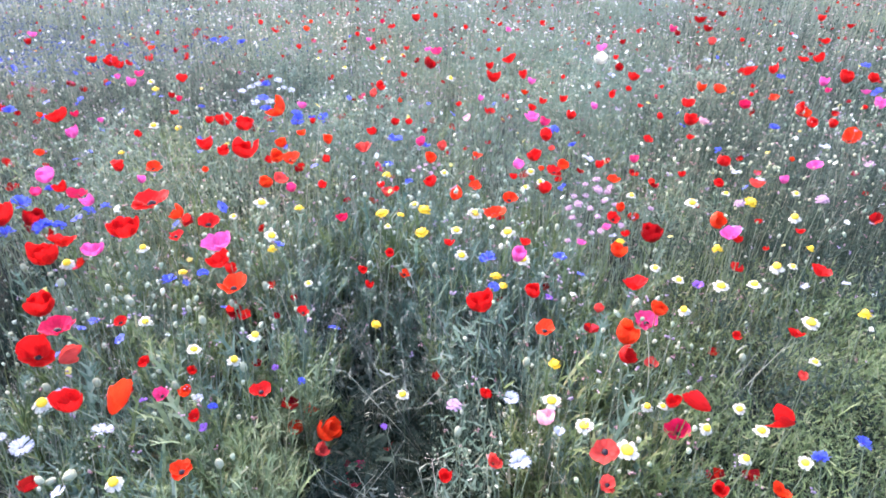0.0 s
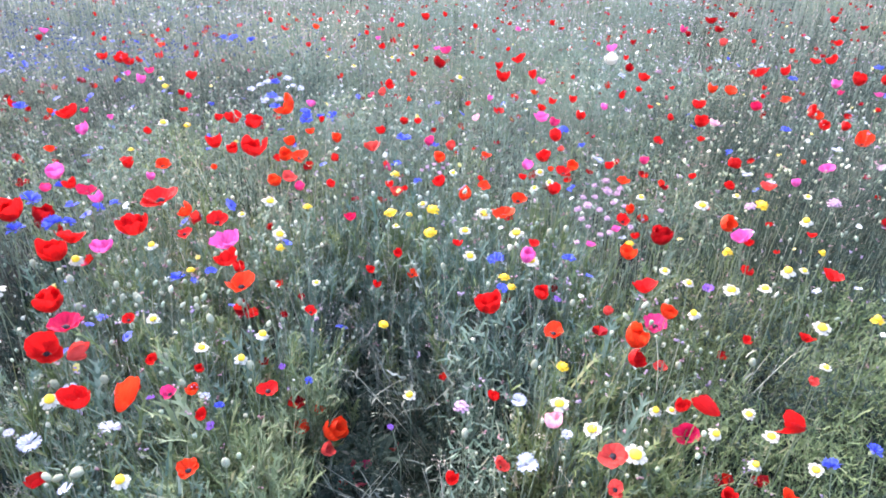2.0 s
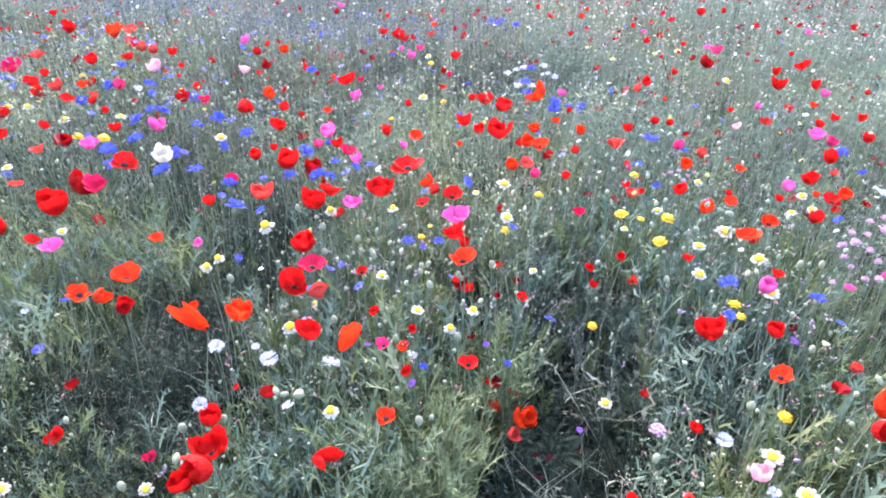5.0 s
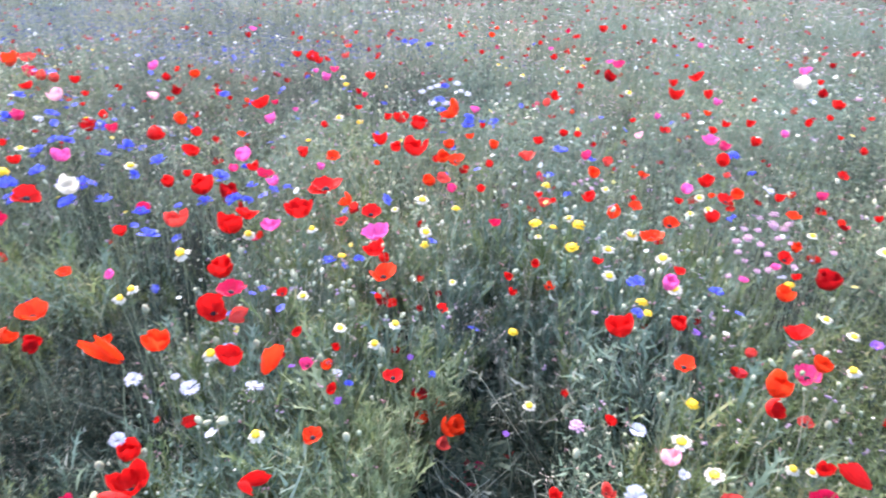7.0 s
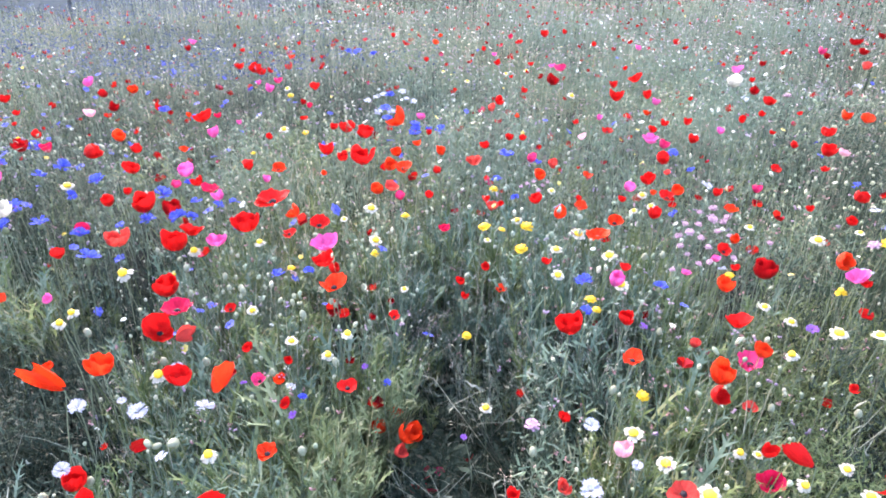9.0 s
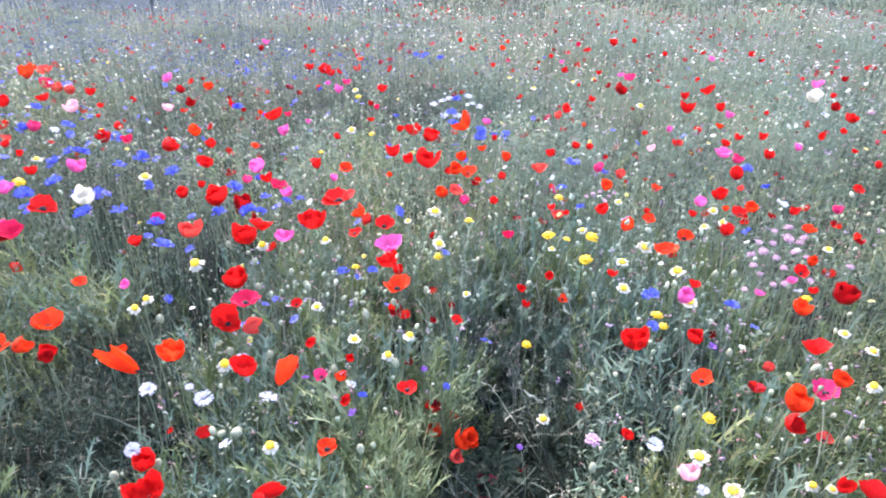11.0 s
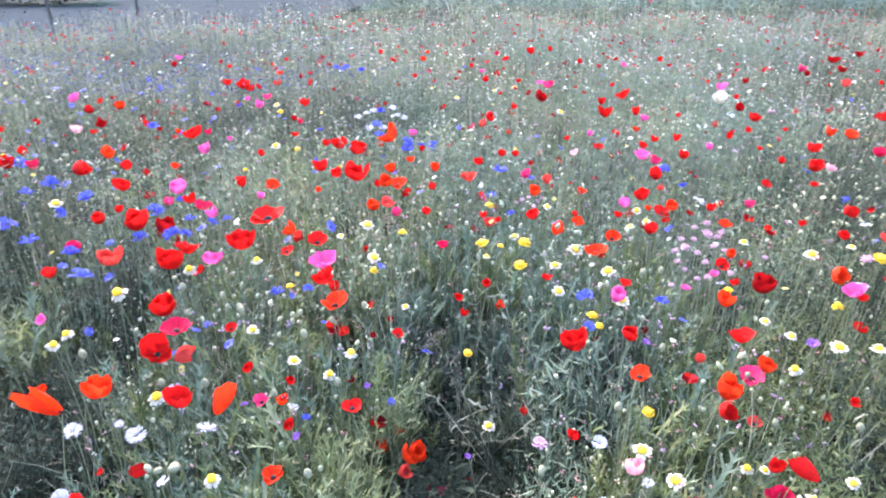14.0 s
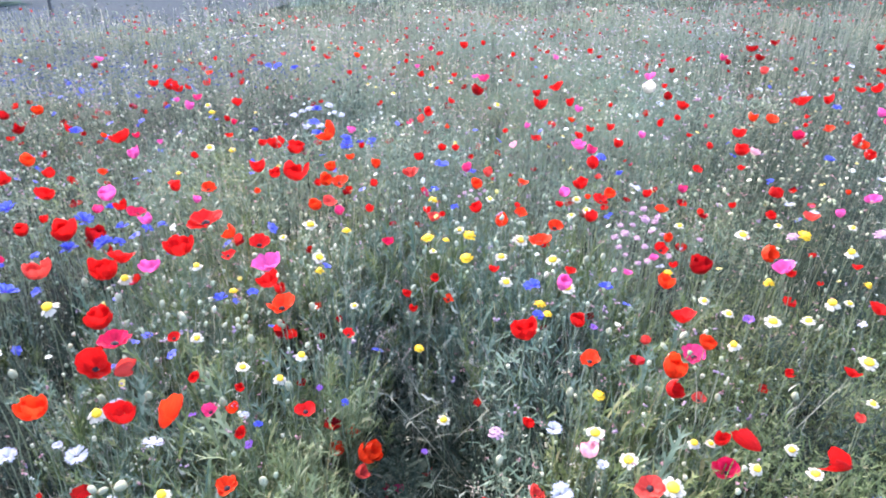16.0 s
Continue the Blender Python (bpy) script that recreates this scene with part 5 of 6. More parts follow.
poppy(-2.081, 2.603, .595, .068, "orange", "cup", 10, -49)
poppy(-1.889, 2.462, .6, .053, "scarlet", "cup", 6, -41)
poppy(-2.088, 2.365, .605, .087, "scarlet", "cup", 62, 25)
poppy(-2.272, 2.026, .578, .078, "pink", "cup", 9, 5)
poppy(-2.609, 2.07, .595, .036, "scarlet", "cup", 11, -99)
poppy(-2.419, 1.943, .576, .058, "scarlet", "cup", 8, -146)
poppy(-2.748, 2.118, .605, .047, "scarlet", "cup", 4, -25)
poppy(-2.27, 1.697, .606, .052, "pink", "cup", 9, -141)
poppy(-1.689, 1.986, .557, .069, "scarlet", "cup", 14, -87)
poppy(-1.632, 2.035, .593, .037, "scarlet", "cup", 11, -145)
poppy(-1.779, 2.263, .584, .065, "scarlet", "cup", 12, -41)
poppy(-1.94, 1.741, .593, .077, "white", "cup", 2, 19)
poppy(-2.039, 1.641, .593, .109, "scarlet", "open", 17, -15)
poppy(-1.966, 1.449, .586, .085, "magenta", "bowl", 12, -36)
poppy(-1.54, 1.543, .575, .054, "scarlet", "cup", 1, -55)
poppy(-1.612, 1.741, .564, .058, "magenta", "bowl", 22, -53)
poppy(-1.426, 1.672, .568, .083, "coral", "cup", 3, -159)
poppy(-1.486, 1.246, .598, .05, "orange", "open", 3, -47)
poppy(-1.516, 1.135, .508, .088, "orange", "open", 3, -46)
poppy(-1.572, 1.051, .472, .058, "orange", "cup", 64, 50)
poppy(-1.424, 1.032, .485, .046, "crimson", "cup", 14, -41)
poppy(-1.06, .99, .57, .095, "orange", "folded", 48, 190)
poppy(-1.02, 1.066, .565, .074, "orange", "cup", 10, 52)
poppy(-.905, .797, .48, .06, "scarlet", "cup", 5, 62)
poppy(-.846, .73, .477, .074, "scarlet", "cup", 3, -97)
poppy(-.625, .791, .51, .058, "scarlet", "folded", 84, 4)
poppy(-1.33, 1.263, .609, .03, "pink", "cup", 4, -149)
poppy(-4.567, 3.457, .513, .125, "scarlet", "cup", 3, 4)
poppy(-5.227, 3.862, .516, .085, "scarlet", "bowl", 16, -171)
poppy(-3.613, 2.841, .551, .063, "scarlet", "cup", 9, -89)
poppy(-4.501, 3.256, .57, .048, "scarlet", "bowl", 24, 83)
poppy(-4.021, 2.784, .533, .093, "coral", "bowl", 10, -149)
poppy(-3.958, 2.561, .512, .125, "magenta", "bowl", 16, -29)
poppy(-3.49, 2.434, .568, .051, "scarlet", "cup", 11, -58)
poppy(-3.476, 2.33, .54, .08, "scarlet", "cup", 3, -43)
poppy(-3.28, 2.234, .536, .083, "scarlet", "cup", 14, -112)
poppy(-3.292, 2.346, .536, .079, "coral", "cup", 0, -87)
poppy(-3.027, 2.196, .557, .08, "scarlet", "open", 19, -17)
poppy(-3.256, 2.472, .527, .056, "orange", "cup", 0, -54)
poppy(-3.055, 2.351, .527, .066, "coral", "bowl", 22, 55)
poppy(-3.098, 1.887, .552, .096, "scarlet", "open", 9, -41)
poppy(-2.741, 1.838, .566, .056, "scarlet", "bowl", 24, 114)
poppy(-2.851, 1.702, .549, .069, "scarlet", "cup", 3, 65)
poppy(-2.589, 1.813, .523, .069, "crimson", "cup", 8, 26)
poppy(-2.457, 1.829, .531, .083, "pink", "bowl", 14, -13)
poppy(-2.537, 1.655, .555, .061, "coral", "bowl", 25, -153)
poppy(-2.117, 1.464, .549, .103, "crimson", "cup", 57, 39)
poppy(-2.013, 1.308, .539, .105, "scarlet", "cup", 2, -72)
poppy(-2.066, 1.488, .55, .062, "rose", "cup", 7, 13)
poppy(-2.072, 1.144, .529, .067, "scarlet", "cup", 7, -86)
poppy(-1.77, 1.104, .564, .069, "pink", "bowl", 12, -32)
poppy(-1.927, 1.151, .531, .047, "scarlet", "bowl", 11, -30)
poppy(-1.62, 1.048, .477, .077, "orange", "open", 13, -35)
poppy(-1.462, 1.064, .468, .046, "scarlet", "cup", 15, 44)
poppy(-1.823, .921, .484, .033, "orange", "cup", 2, -126)
poppy(-1.399, .729, .278, .044, "scarlet", "cup", 15, -97)
poppy(-1.103, .763, .309, .036, "magenta", "bowl", 12, 24)
poppy(-.786, .674, .518, .076, "scarlet", "cup", 63, -128)
poppy(-.816, .613, .51, .056, "scarlet", "cup", 12, -23)
poppy(-1.277, 1.151, .47, .03, "orange", "cup", 8, -38)
poppy(-2.372, 1.411, .535, .043, "coral", "bowl", 16, 24)
poppy_bud(-1.109, 1.586, .56, .03, "upright", 46)
poppy_bud(-.864, 1.5, .56, .03, "upright", -159)
poppy_bud(-1.182, 1.653, .56, .022, "nodding", -10)
poppy_bud(-1.267, 1.672, .56, .026, "upright", 143)
poppy_bud(-.745, 1.485, .56, .02, "nodding", 71)
poppy_bud(-.677, 1.494, .56, .019, "nodding", -120)
poppy_bud(-.919, 1.511, .56, .021, "upright", 96)
poppy_bud(-1.016, 1.456, .56, .022, "upright", 89)
poppy_bud(-.989, 1.253, .46, .03, "upright", -138)
poppy_bud(-.786, .989, .46, .03, "nodding", -129)
poppy_bud(-.835, .963, .46, .024, "nodding", 24)
poppy_bud(-.876, 1.279, .46, .03, "upright", -99)
poppy_bud(-.674, 1.276, .46, .026, "upright", -173)
poppy_bud(-.761, 1.38, .46, .024, "upright", 126)
poppy_bud(-.521, 1.354, .46, .03, "upright", 153)
poppy_bud(-.696, 1.479, .56, .022, "upright", 166)
poppy_bud(-.588, 1.512, .56, .025, "upright", -91)
poppy_bud(-.637, 1.42, .56, .03, "upright", 166)
poppy_bud(-.515, 1.605, .56, .03, "upright", -153)
poppy_bud(-.964, 1.568, .56, .026, "upright", 95)
poppy_bud(-.93, 1.576, .56, .02, "upright", -54)
poppy_bud(.235, 1.409, .46, .03, "upright", 3)
poppy_bud(-.021, 1.752, .56, .025, "upright", 173)
poppy_bud(.354, 1.571, .56, .023, "upright", 83)
poppy_bud(.339, 2.018, .56, .03, "upright", -53)
poppy_bud(.402, 2.043, .56, .028, "upright", 87)
poppy_bud(-.815, 1.932, .56, .027, "nodding", -34)
poppy_bud(-1.436, 2.811, .56, .03, "upright", 12)
poppy_bud(-1.706, 2.509, .56, .028, "nodding", -159)
poppy_bud(-.438, 2.507, .56, .024, "upright", 175)
poppy_bud(-.547, 2.699, .56, .03, "upright", -162)
poppy_bud(-.279, 2.988, .56, .027, "nodding", -178)
poppy_bud(-.665, 2.193, .56, .021, "upright", -91)
poppy_bud(.047, 1.138, .46, .027, "upright", 71)
poppy_bud(.663, 1.49, .412, .026, "upright", 88)
poppy_bud(.886, 1.518, .414, .03, "upright", -139)
poppy_bud(-.958, .765, .47, .03, "upright", -73)
poppy_bud(-.895, .826, .47, .026, "upright", 4)
poppy_bud(-.836, .955, .47, .025, "nodding", 153)
poppy_bud(-.794, .997, .46, .03, "nodding", -101)
poppy_bud(-1.195, 1.232, .54, .03, "upright", -123)
poppy_bud(-1.14, 1.382, .54, .019, "nodding", -60)
poppy_bud(-.476, 1.014, .47, .029, "upright", -118)
poppy_bud(-1.891, 1.618, .54, .025, "upright", 161)
poppy_bud(-1.129, 1.616, .54, .03, "upright", 152)
poppy_bud(-.893, 1.542, .54, .03, "upright", -170)
poppy_bud(-1.923, 1.227, .53, .026, "nodding", 60)
poppy_bud(-1.974, 1.215, .53, .026, "nodding", -52)
poppy_bud(-1.125, .69, .27, .03, "upright", -138)
poppy_bud(-.89, .673, .49, .026, "nodding", 122)
poppy_bud(-1.604, .961, .47, .019, "nodding", -77)
poppy_bud(-1.383, .761, .27, .015, "nodding", -176)
daisy(-1.157, 1.711, .566, .043, "reflexed", 17, -85)
daisy(-.765, 1.367, .602, .032, "flat", 26, -57)
daisy(-.465, 1.312, .607, .034, "reflexed", 11, 34)
daisy(-.55, 1.366, .485, .036, "reflexed", 15, -40)
daisy(-.606, 1.27, .592, .034, "flat", 13, -21)
daisy(-.966, 1.189, .477, .046, "reflexed", 16, -71)
daisy(-.682, .953, .48, .039, "reflexed", 8, -87)
daisy(-.395, 1.624, .572, .026, "flat", 10, -68)
daisy(.06, 1.804, .582, .043, "flat", 25, -59)
daisy(.254, 1.798, .577, .053, "flat", 12, -111)
daisy(-.108, 1.484, .278, .04, "flat", 15, -116)
daisy(.279, 1.228, .496, .046, "flat", 10, -119)
daisy(.352, 1.167, .475, .045, "flat", 16, -139)
daisy(.651, 1.716, .605, .032, "flat", 14, -125)
daisy(.731, 1.715, .566, .035, "flat", 18, -72)
daisy(.833, 1.651, .586, .049, "flat", 11, -91)
daisy(.68, 1.515, .586, .035, "reflexed", 20, -165)
daisy(.956, 1.695, .569, .041, "flat", 11, -143)
daisy(1.03, 1.732, .611, .045, "reflexed", 15, -172)
daisy(1.121, 1.625, .481, .053, "flat", 13, -118)
daisy(1.128, 1.812, .57, .03, "flat", 11, -83)
daisy(1.084, 1.497, .432, .032, "flat", 9, -97)
daisy(.551, 1.306, .416, .033, "reflexed", 7, -77)
daisy(.594, 1.31, .416, .026, "flat", 10, -103)
daisy(.67, 1.209, .437, .034, "reflexed", 23, -89)
daisy(.795, 1.307, .417, .033, "flat", 26, -121)
daisy(.833, 1.247, .399, .04, "flat", 17, -160)
daisy(.44, 1.098, .468, .055, "flat", 16, -93)
daisy(.745, 1.136, .412, .032, "reflexed", 6, -48)
daisy(.897, 1.143, .397, .035, "flat", 27, -145)
daisy(-.934, 1.756, .602, .036, "reflexed", 12, -171)
daisy(-1.378, 2.929, .612, .049, "flat", 20, -79)
daisy(-.674, 2.164, .58, .056, "flat", 13, -29)
daisy(-.562, 1.867, .601, .048, "flat", 27, -40)
daisy(-.742, 2.047, .579, .029, "flat", 16, -106)
daisy(-.111, 2.186, .581, .035, "flat", 24, -125)
daisy(-.188, 1.946, .607, .026, "flat", 11, -56)
daisy(-.003, 2.475, .595, .034, "flat", 22, -64)
daisy(.313, 2.315, .608, .032, "flat", 17, -140)
daisy(.362, 2.559, .578, .04, "flat", 24, -102)
daisy(.385, 2.422, .59, .033, "flat", 27, -140)
daisy(.739, 2.351, .571, .037, "flat", 13, -88)
daisy(.224, 2.006, .567, .054, "flat", 16, -131)
daisy(.045, 1.994, .575, .043, "flat", 12, -76)
daisy(.114, 2.127, .579, .056, "flat", 20, -55)
daisy(.951, 2.273, .581, .052, "flat", 20, -102)
daisy(1.299, 2.169, .578, .046, "reflexed", 16, -168)
daisy(1.392, 2.366, .592, .033, "flat", 14, -115)
daisy(1.128, 2.393, .573, .033, "flat", 14, -135)
daisy(-1.74, 3.77, .598, .043, "flat", 26, -90)
daisy(-.911, 4.601, .578, .036, "flat", 8, -65)
daisy(-.679, 4.294, .591, .041, "flat", 12, -89)
daisy(-.469, 4.708, .566, .037, "flat", 24, -83)
daisy(-.331, 4.764, .585, .045, "flat", 19, -127)
daisy(.018, 4.121, .583, .053, "flat", 27, -56)
daisy(-2.559, 2.098, .578, .047, "flat", 15, 2)
daisy(-1.994, 2.126, .559, .056, "flat", 16, -39)
daisy(-1.266, 1.492, .584, .054, "reflexed", 20, -121)
daisy(-1.262, 1.262, .585, .036, "reflexed", 19, -134)
daisy(-1.283, 1.231, .568, .036, "reflexed", 25, -12)
daisy(-2.621, 1.553, .513, .043, "flat", 15, -67)
daisy(-1.89, 1.227, .546, .034, "flat", 21, -57)
daisy(-3.352, 2.088, .512, .054, "flat", 17, -2)
daisy(-2.929, 2.075, .512, .056, "flat", 9, -73)
daisy(-3.268, 2.136, .511, .056, "flat", 14, -37)
daisy(-1.338, .542, .325, .041, "flat", 14, -3)
daisy(-1.059, .701, .292, .035, "flat", 22, -41)
marigold(-.771, 1.642, .589, .026, "flat", 13, -36)
marigold(-.202, 1.659, .407, .032, "flat", 17, -57)
marigold(.165, 1.706, .568, .035, "flat", 9, -70)
marigold(.18, 1.62, .586, .027, "flat", 17, -80)
marigold(.316, 1.408, .469, .034, "flat", 24, -68)
marigold(1.199, 1.531, .582, .035, "reflexed", 10, 177)
marigold(-1.411, 2.65, .578, .027, "flat", 10, -86)
marigold(-1.303, 3.017, .575, .035, "flat", 22, -87)
marigold(-.53, 2.14, .577, .034, "flat", 8, -66)
marigold(-.546, 1.807, .586, .03, "reflexed", 6, 16)
marigold(-.233, 2.41, .607, .037, "flat", 20, -87)
marigold(-.222, 2.098, .585, .049, "flat", 11, -127)
marigold(-.152, 2.057, .599, .026, "flat", 12, -42)
marigold(-.072, 2.159, .574, .05, "flat", 20, -67)
marigold(-.075, 1.983, .57, .047, "flat", 21, -110)
marigold(.588, 1.907, .594, .031, "flat", 26, -133)
marigold(1.17, 2.263, .596, .047, "flat", 27, -97)
marigold(.926, 1.928, .569, .035, "reflexed", 16, -180)
marigold(1.221, 1.897, .594, .027, "reflexed", 23, -21)
marigold(-1.691, 3.705, .576, .042, "flat", 22, -72)
marigold(-2.678, 2.613, .554, .039, "reflexed", 16, 12)
marigold(-2.402, 1.864, .575, .05, "flat", 26, 0)
marigold(-3.442, 2.622, .537, .036, "flat", 12, -27)
marigold(-2.659, 1.928, .518, .05, "flat", 25, -17)
marigold(-2.572, 1.991, .511, .05, "flat", 9, -34)
marigold(-1.926, 1.011, .538, .026, "flat", 17, 6)
cornflower(-.761, 1.078, .499, .046, "white", 27, 66)
cornflower(-.939, 1.055, .469, .048, "white", 12, -58)
cornflower(-1.006, 1.085, .466, .023, "white", 13, -70)
cornflower(-.94, 1.233, .473, .034, "white", 10, -83)
cornflower(-.542, 1.17, .493, .027, "blue", 17, 15)
cornflower(-.553, 1.131, .469, .024, "violet", 20, -136)
cornflower(-.723, 1.202, .482, .02, "violet", 15, 122)
cornflower(-.78, 1.567, .599, .032, "blue", 26, 118)
cornflower(-.695, 1.603, .605, .024, "blue", 9, 6)
cornflower(-.769, .909, .497, .03, "white", 22, -176)
cornflower(-.601, 1.231, .468, .025, "white", 19, -38)
cornflower(-.445, 1.379, .452, .02, "violet", 14, -117)
cornflower(.142, 1.765, .588, .039, "blue", 10, 97)
cornflower(.149, 1.587, .597, .024, "blue", 24, -45)
cornflower(.181, 1.24, .487, .039, "white", 19, -83)
cornflower(.281, 1.113, .506, .026, "white", 9, -111)
cornflower(.182, 1.034, .489, .05, "white", 10, -62)
cornflower(-.152, 1.351, .274, .02, "violet", 16, -28)
cornflower(-.359, 1.304, .469, .024, "blue", 10, -49)
cornflower(.371, 1.791, .586, .032, "blue", 26, 66)
cornflower(.313, 1.599, .56, .026, "violet", 19, 2)
cornflower(.773, 1.669, .575, .034, "violet", 17, -115)
cornflower(1.107, 1.686, .569, .027, "white", 23, 164)
cornflower(1.227, 1.686, .583, .024, "white", 19, 86)
cornflower(.948, 1.161, .388, .047, "blue", 17, 135)
cornflower(1.067, 1.204, .402, .042, "blue", 22, 7)
cornflower(.898, 1.262, .406, .02, "white", 9, 135)
cornflower(-1.3, 1.858, .609, .044, "blue", 12, -102)
cornflower(-1.449, 1.884, .567, .041, "blue", 12, 169)
cornflower(-1.288, 1.919, .585, .03, "blue", 16, 14)
cornflower(-1.473, 2.211, .583, .034, "blue", 15, 111)
cornflower(-1.311, 1.999, .609, .031, "blue", 17, 157)
cornflower(-1.222, 2.102, .575, .024, "blue", 27, 134)
cornflower(-1.493, 2.053, .595, .05, "blue", 17, 38)
cornflower(-1.252, 2.043, .58, .032, "blue", 17, 12)
cornflower(-.242, 2.562, .581, .033, "blue", 23, 105)
cornflower(-.233, 2.819, .605, .05, "blue", 27, 91)
cornflower(-.092, 2.856, .569, .031, "blue", 21, 63)
cornflower(-.14, 2.363, .595, .024, "blue", 28, -155)
cornflower(.52, 3.029, .607, .038, "blue", 22, -85)
cornflower(.582, 2.824, .601, .031, "blue", 21, 131)
cornflower(.638, 2.743, .572, .05, "white", 22, -8)
cornflower(.568, 1.926, .603, .026, "white", 20, 122)
cornflower(.455, 2.3, .614, .026, "blue", 22, -175)
cornflower(1.002, 1.98, .613, .042, "white", 9, 92)
cornflower(1.244, 2.591, .582, .039, "white", 12, 133)
cornflower(1.325, 2.54, .574, .038, "white", 19, 69)
cornflower(1.788, 2.925, .594, .05, "white", 12, 141)
cornflower(1.246, 2.825, .599, .026, "blue", 22, -111)
cornflower(1.667, 3.204, .592, .04, "blue", 15, 19)
cornflower(3.08, 4.864, .571, .05, "blue", 11, -13)
cornflower(2.209, 4.333, .59, .045, "blue", 9, 47)
cornflower(2.708, 4.069, .575, .05, "blue", 27, 163)
cornflower(1.868, 4.762, .608, .049, "white", 9, -81)
cornflower(2.985, 5.804, .613, .049, "white", 25, -89)
cornflower(2.225, 5.522, .614, .047, "white", 25, 129)
cornflower(2.194, 4.776, .581, .05, "white", 26, -100)
cornflower(-2.156, 3.087, .602, .05, "blue", 10, 114)
cornflower(-1.816, 5.137, .566, .05, "blue", 25, 87)
cornflower(-1.679, 4.968, .61, .05, "blue", 26, -79)
cornflower(-1.553, 4.979, .59, .05, "blue", 8, -145)
cornflower(-1.121, 3.81, .587, .05, "white", 15, -74)
cornflower(-1.011, 3.848, .604, .05, "white", 15, -75)
cornflower(-1.188, 3.698, .571, .05, "white", 15, -72)
cornflower(-1.165, 3.815, .568, .047, "white", 15, -73)
cornflower(-1.033, 3.421, .59, .05, "white", 15, -73)
cornflower(-.967, 3.459, .587, .049, "white", 15, -74)
cornflower(-.933, 3.661, .613, .032, "white", 15, -76)
cornflower(-.891, 3.652, .601, .045, "white", 15, -76)
cornflower(-1.072, 3.8, .584, .047, "blue", 9, 143)
cornflower(-.984, 3.396, .614, .048, "blue", 17, 81)
cornflower(-.933, 3.259, .6, .041, "blue", 19, 36)
cornflower(-.749, 3.14, .611, .045, "blue", 23, 57)
cornflower(-.735, 3.094, .599, .045, "blue", 21, -100)
cornflower(-.628, 3.225, .573, .046, "blue", 22, -119)
cornflower(-.684, 3.188, .586, .029, "blue", 24, 134)
cornflower(-1.962, 6.002, .59, .05, "white", 21, 168)
cornflower(1.569, 7.25, .603, .05, "white", 11, -137)
cornflower(1.052, 4.192, .61, .05, "white", 19, -66)
cornflower(-3.283, 2.77, .569, .05, "blue", 27, 117)
cornflower(-3.009, 2.433, .571, .05, "blue", 22, -13)
cornflower(-2.827, 2.545, .575, .05, "blue", 26, 110)
cornflower(-2.787, 2.427, .594, .046, "white", 22, -12)
cornflower(-2.481, 2.497, .562, .05, "blue", 12, 11)
cornflower(-2.497, 2.29, .551, .05, "blue", 17, 46)
cornflower(-2.166, 2.305, .562, .05, "blue", 28, -8)
cornflower(-2.48, 2.119, .559, .05, "blue", 26, -146)
cornflower(-2.177, 2.181, .564, .041, "blue", 23, 73)
cornflower(-2.55, 2.276, .554, .043, "blue", 8, 176)
cornflower(-2.265, 1.912, .569, .05, "blue", 24, -135)
cornflower(-1.882, 2.011, .572, .033, "blue", 27, -9)
cornflower(-1.85, 2.139, .587, .049, "blue", 24, -153)
cornflower(-2.03, 1.799, .578, .05, "blue", 17, 40)
cornflower(-1.964, 1.834, .586, .049, "blue", 13, -117)
cornflower(-2.241, 1.737, .577, .05, "blue", 10, -41)
cornflower(-2.13, 1.677, .565, .048, "blue", 22, -153)
cornflower(-1.775, 1.734, .589, .042, "blue", 12, 112)
cornflower(-1.882, 1.676, .585, .05, "blue", 27, -137)
cornflower(-1.6, 1.712, .568, .046, "blue", 8, 66)
cornflower(-1.493, 1.612, .547, .05, "blue", 26, 87)
cornflower(-1.096, 1.034, .47, .045, "white", 12, -28)
cornflower(-.938, .808, .521, .035, "white", 21, -35)
cornflower(-2.98, 2.237, .542, .05, "blue", 9, -82)
cornflower(-2.413, 1.877, .51, .05, "blue", 26, -23)
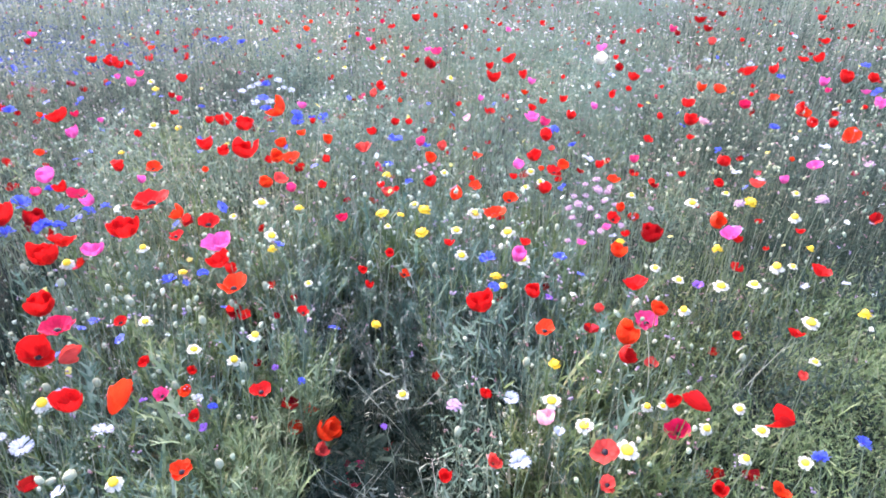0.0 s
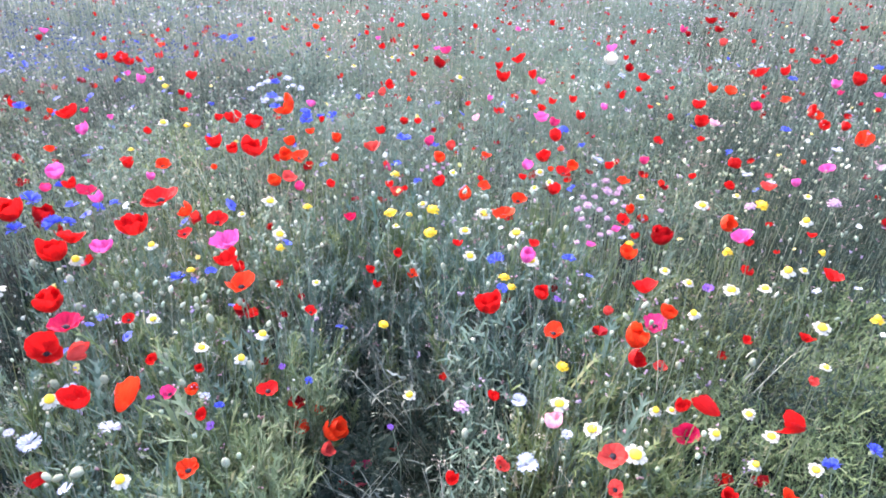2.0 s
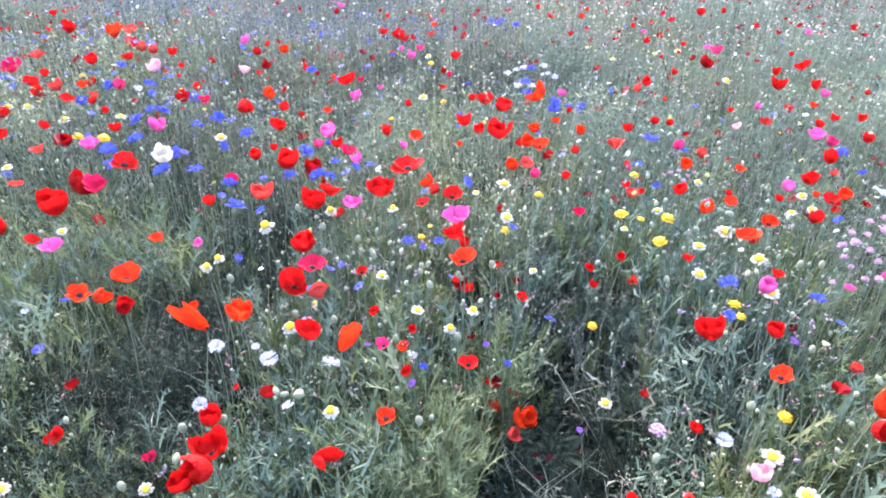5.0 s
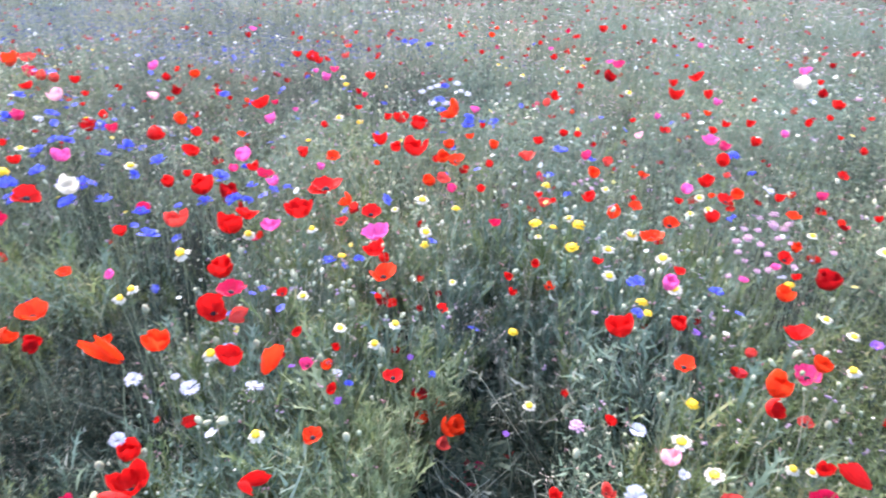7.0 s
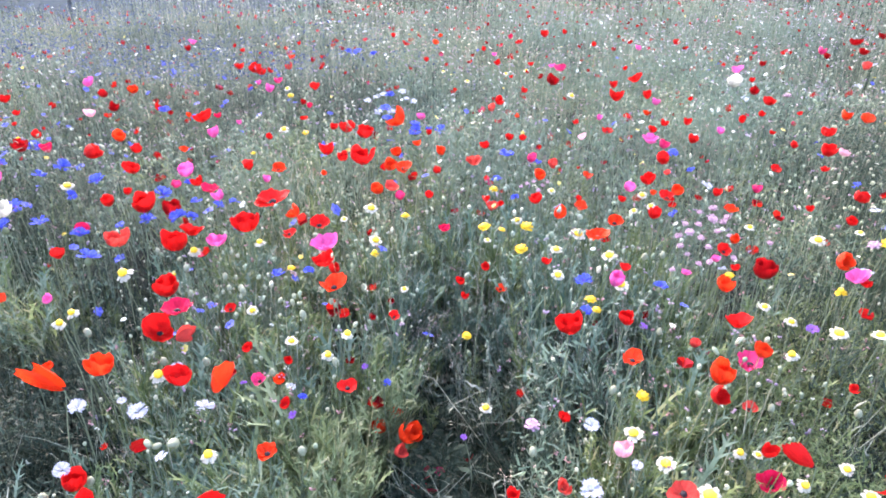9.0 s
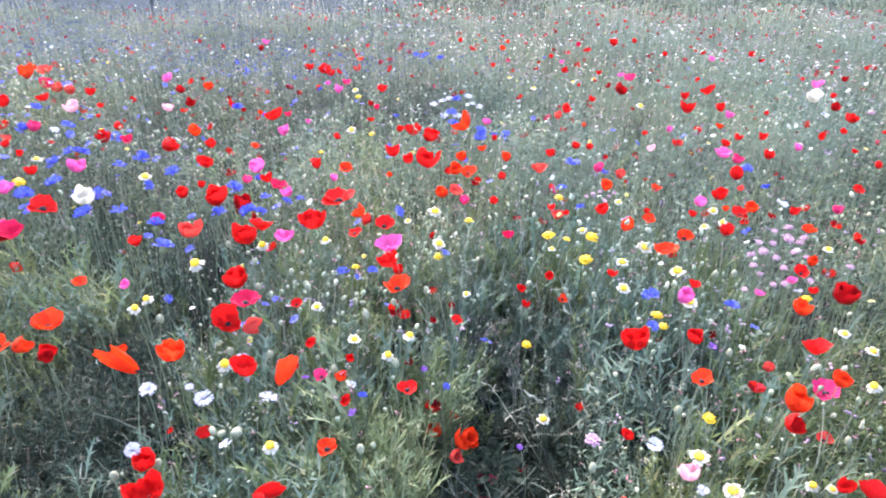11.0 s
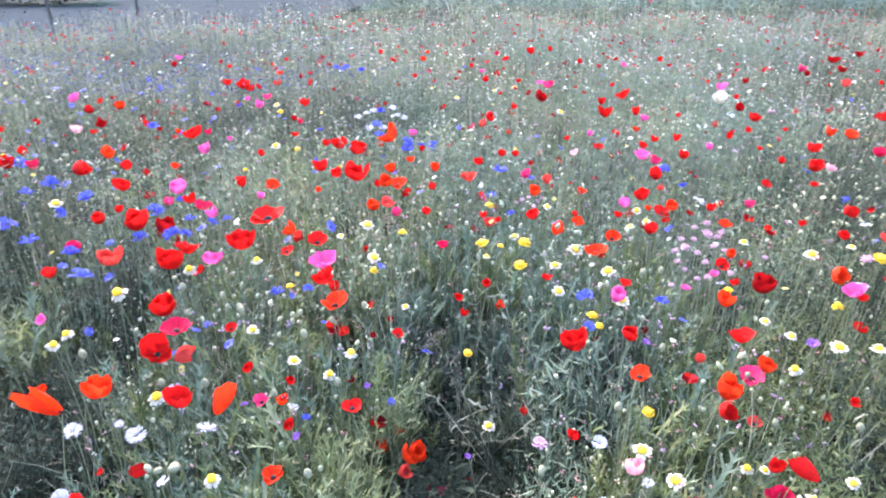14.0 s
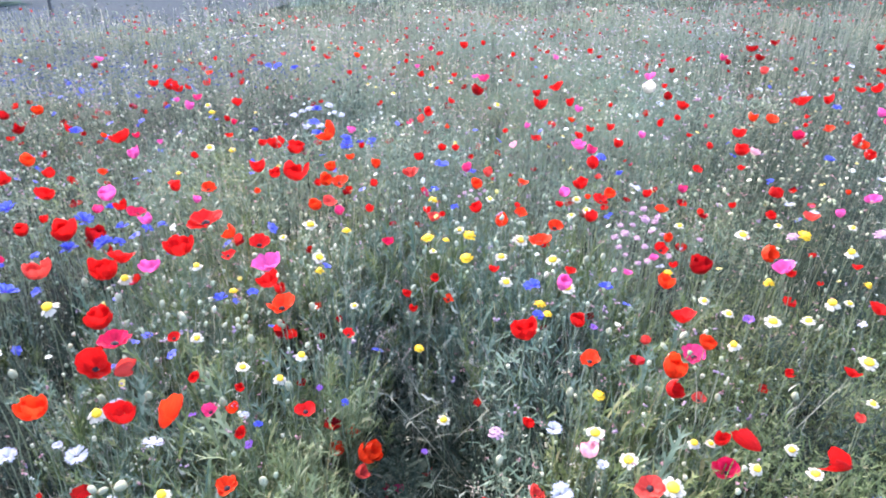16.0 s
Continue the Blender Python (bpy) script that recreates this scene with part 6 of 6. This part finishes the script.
cornflower(-3.762, 2.351, .532, .05, "blue", 19, 80)
cornflower(-1.577, .972, .518, .026, "blue", 27, 111)
cornflower(-1.642, .896, .51, .02, "white", 23, -42)
scabious(.038, 1.235, .461, .037, 11, -76)
scabious(.6, 2.354, .583, .044, 25, -31)
scabious(.647, 2.357, .571, .036, 25, 104)
scabious(.523, 2.294, .547, .035, 17, -139)
scabious(.479, 2.244, .55, .034, 24, 130)
scabious(.462, 2.089, .584, .028, 19, 100)
scabious(.605, 2.226, .592, .03, 28, 136)
scabious(.641, 2.54, .548, .038, 13, 79)
scabious(.779, 2.22, .57, .026, 12, 11)
scabious(1.122, 2.243, .587, .043, 24, 157)
scabious(1.458, 2.296, .589, .05, 10, -154)
scabious(1.879, 2.708, .587, .05, 24, 108)
scabious(1.395, 4.56, .558, .05, 18, 70)
scabious(.545, 2.296, .583, .026, 11, -21)
scabious(.537, 2.166, .59, .025, 18, -70)
scabious(.557, 2.116, .58, .025, 9, -102)
scabious(.492, 2.1, .552, .022, 18, 161)
scabious(.504, 1.97, .587, .023, 19, -16)
scabious(.659, 2.281, .555, .024, 13, 55)
scabious(.571, 2.431, .574, .027, 9, 113)
scabious(.639, 2.095, .559, .024, 22, -56)
scabious(.496, 2.27, .591, .024, 9, -103)
scabious(.555, 2.035, .564, .024, 26, -174)
scabious(-.111, 2.582, .57, .022, 14, -178)
scabious(-.082, 2.563, .59, .021, 15, 156)
scabious(-.049, 2.596, .563, .022, 23, -2)
scabious(-.025, 2.613, .573, .022, 23, 161)
scabious(-.058, 2.466, .592, .021, 17, -32)
scabious(-.133, 2.536, .572, .021, 14, 87)
scabious(.418, 1.912, .584, .021, 13, 132)
scabious(.682, 2.456, .554, .028, 24, -156)

fallen_petal(-0.28, 1.42, 0.07, "magenta", 20)
fallen_petal(-0.3, 1.35, 0.06, "crimson", 130)
fallen_petal(-0.25, 1.37, 0.06, "magenta", 250)
fallen_petal(-0.24, 1.44, 0.05, "rose", 80)
fallen_petal(-0.16, 1.52, 0.05, "crimson", 310)
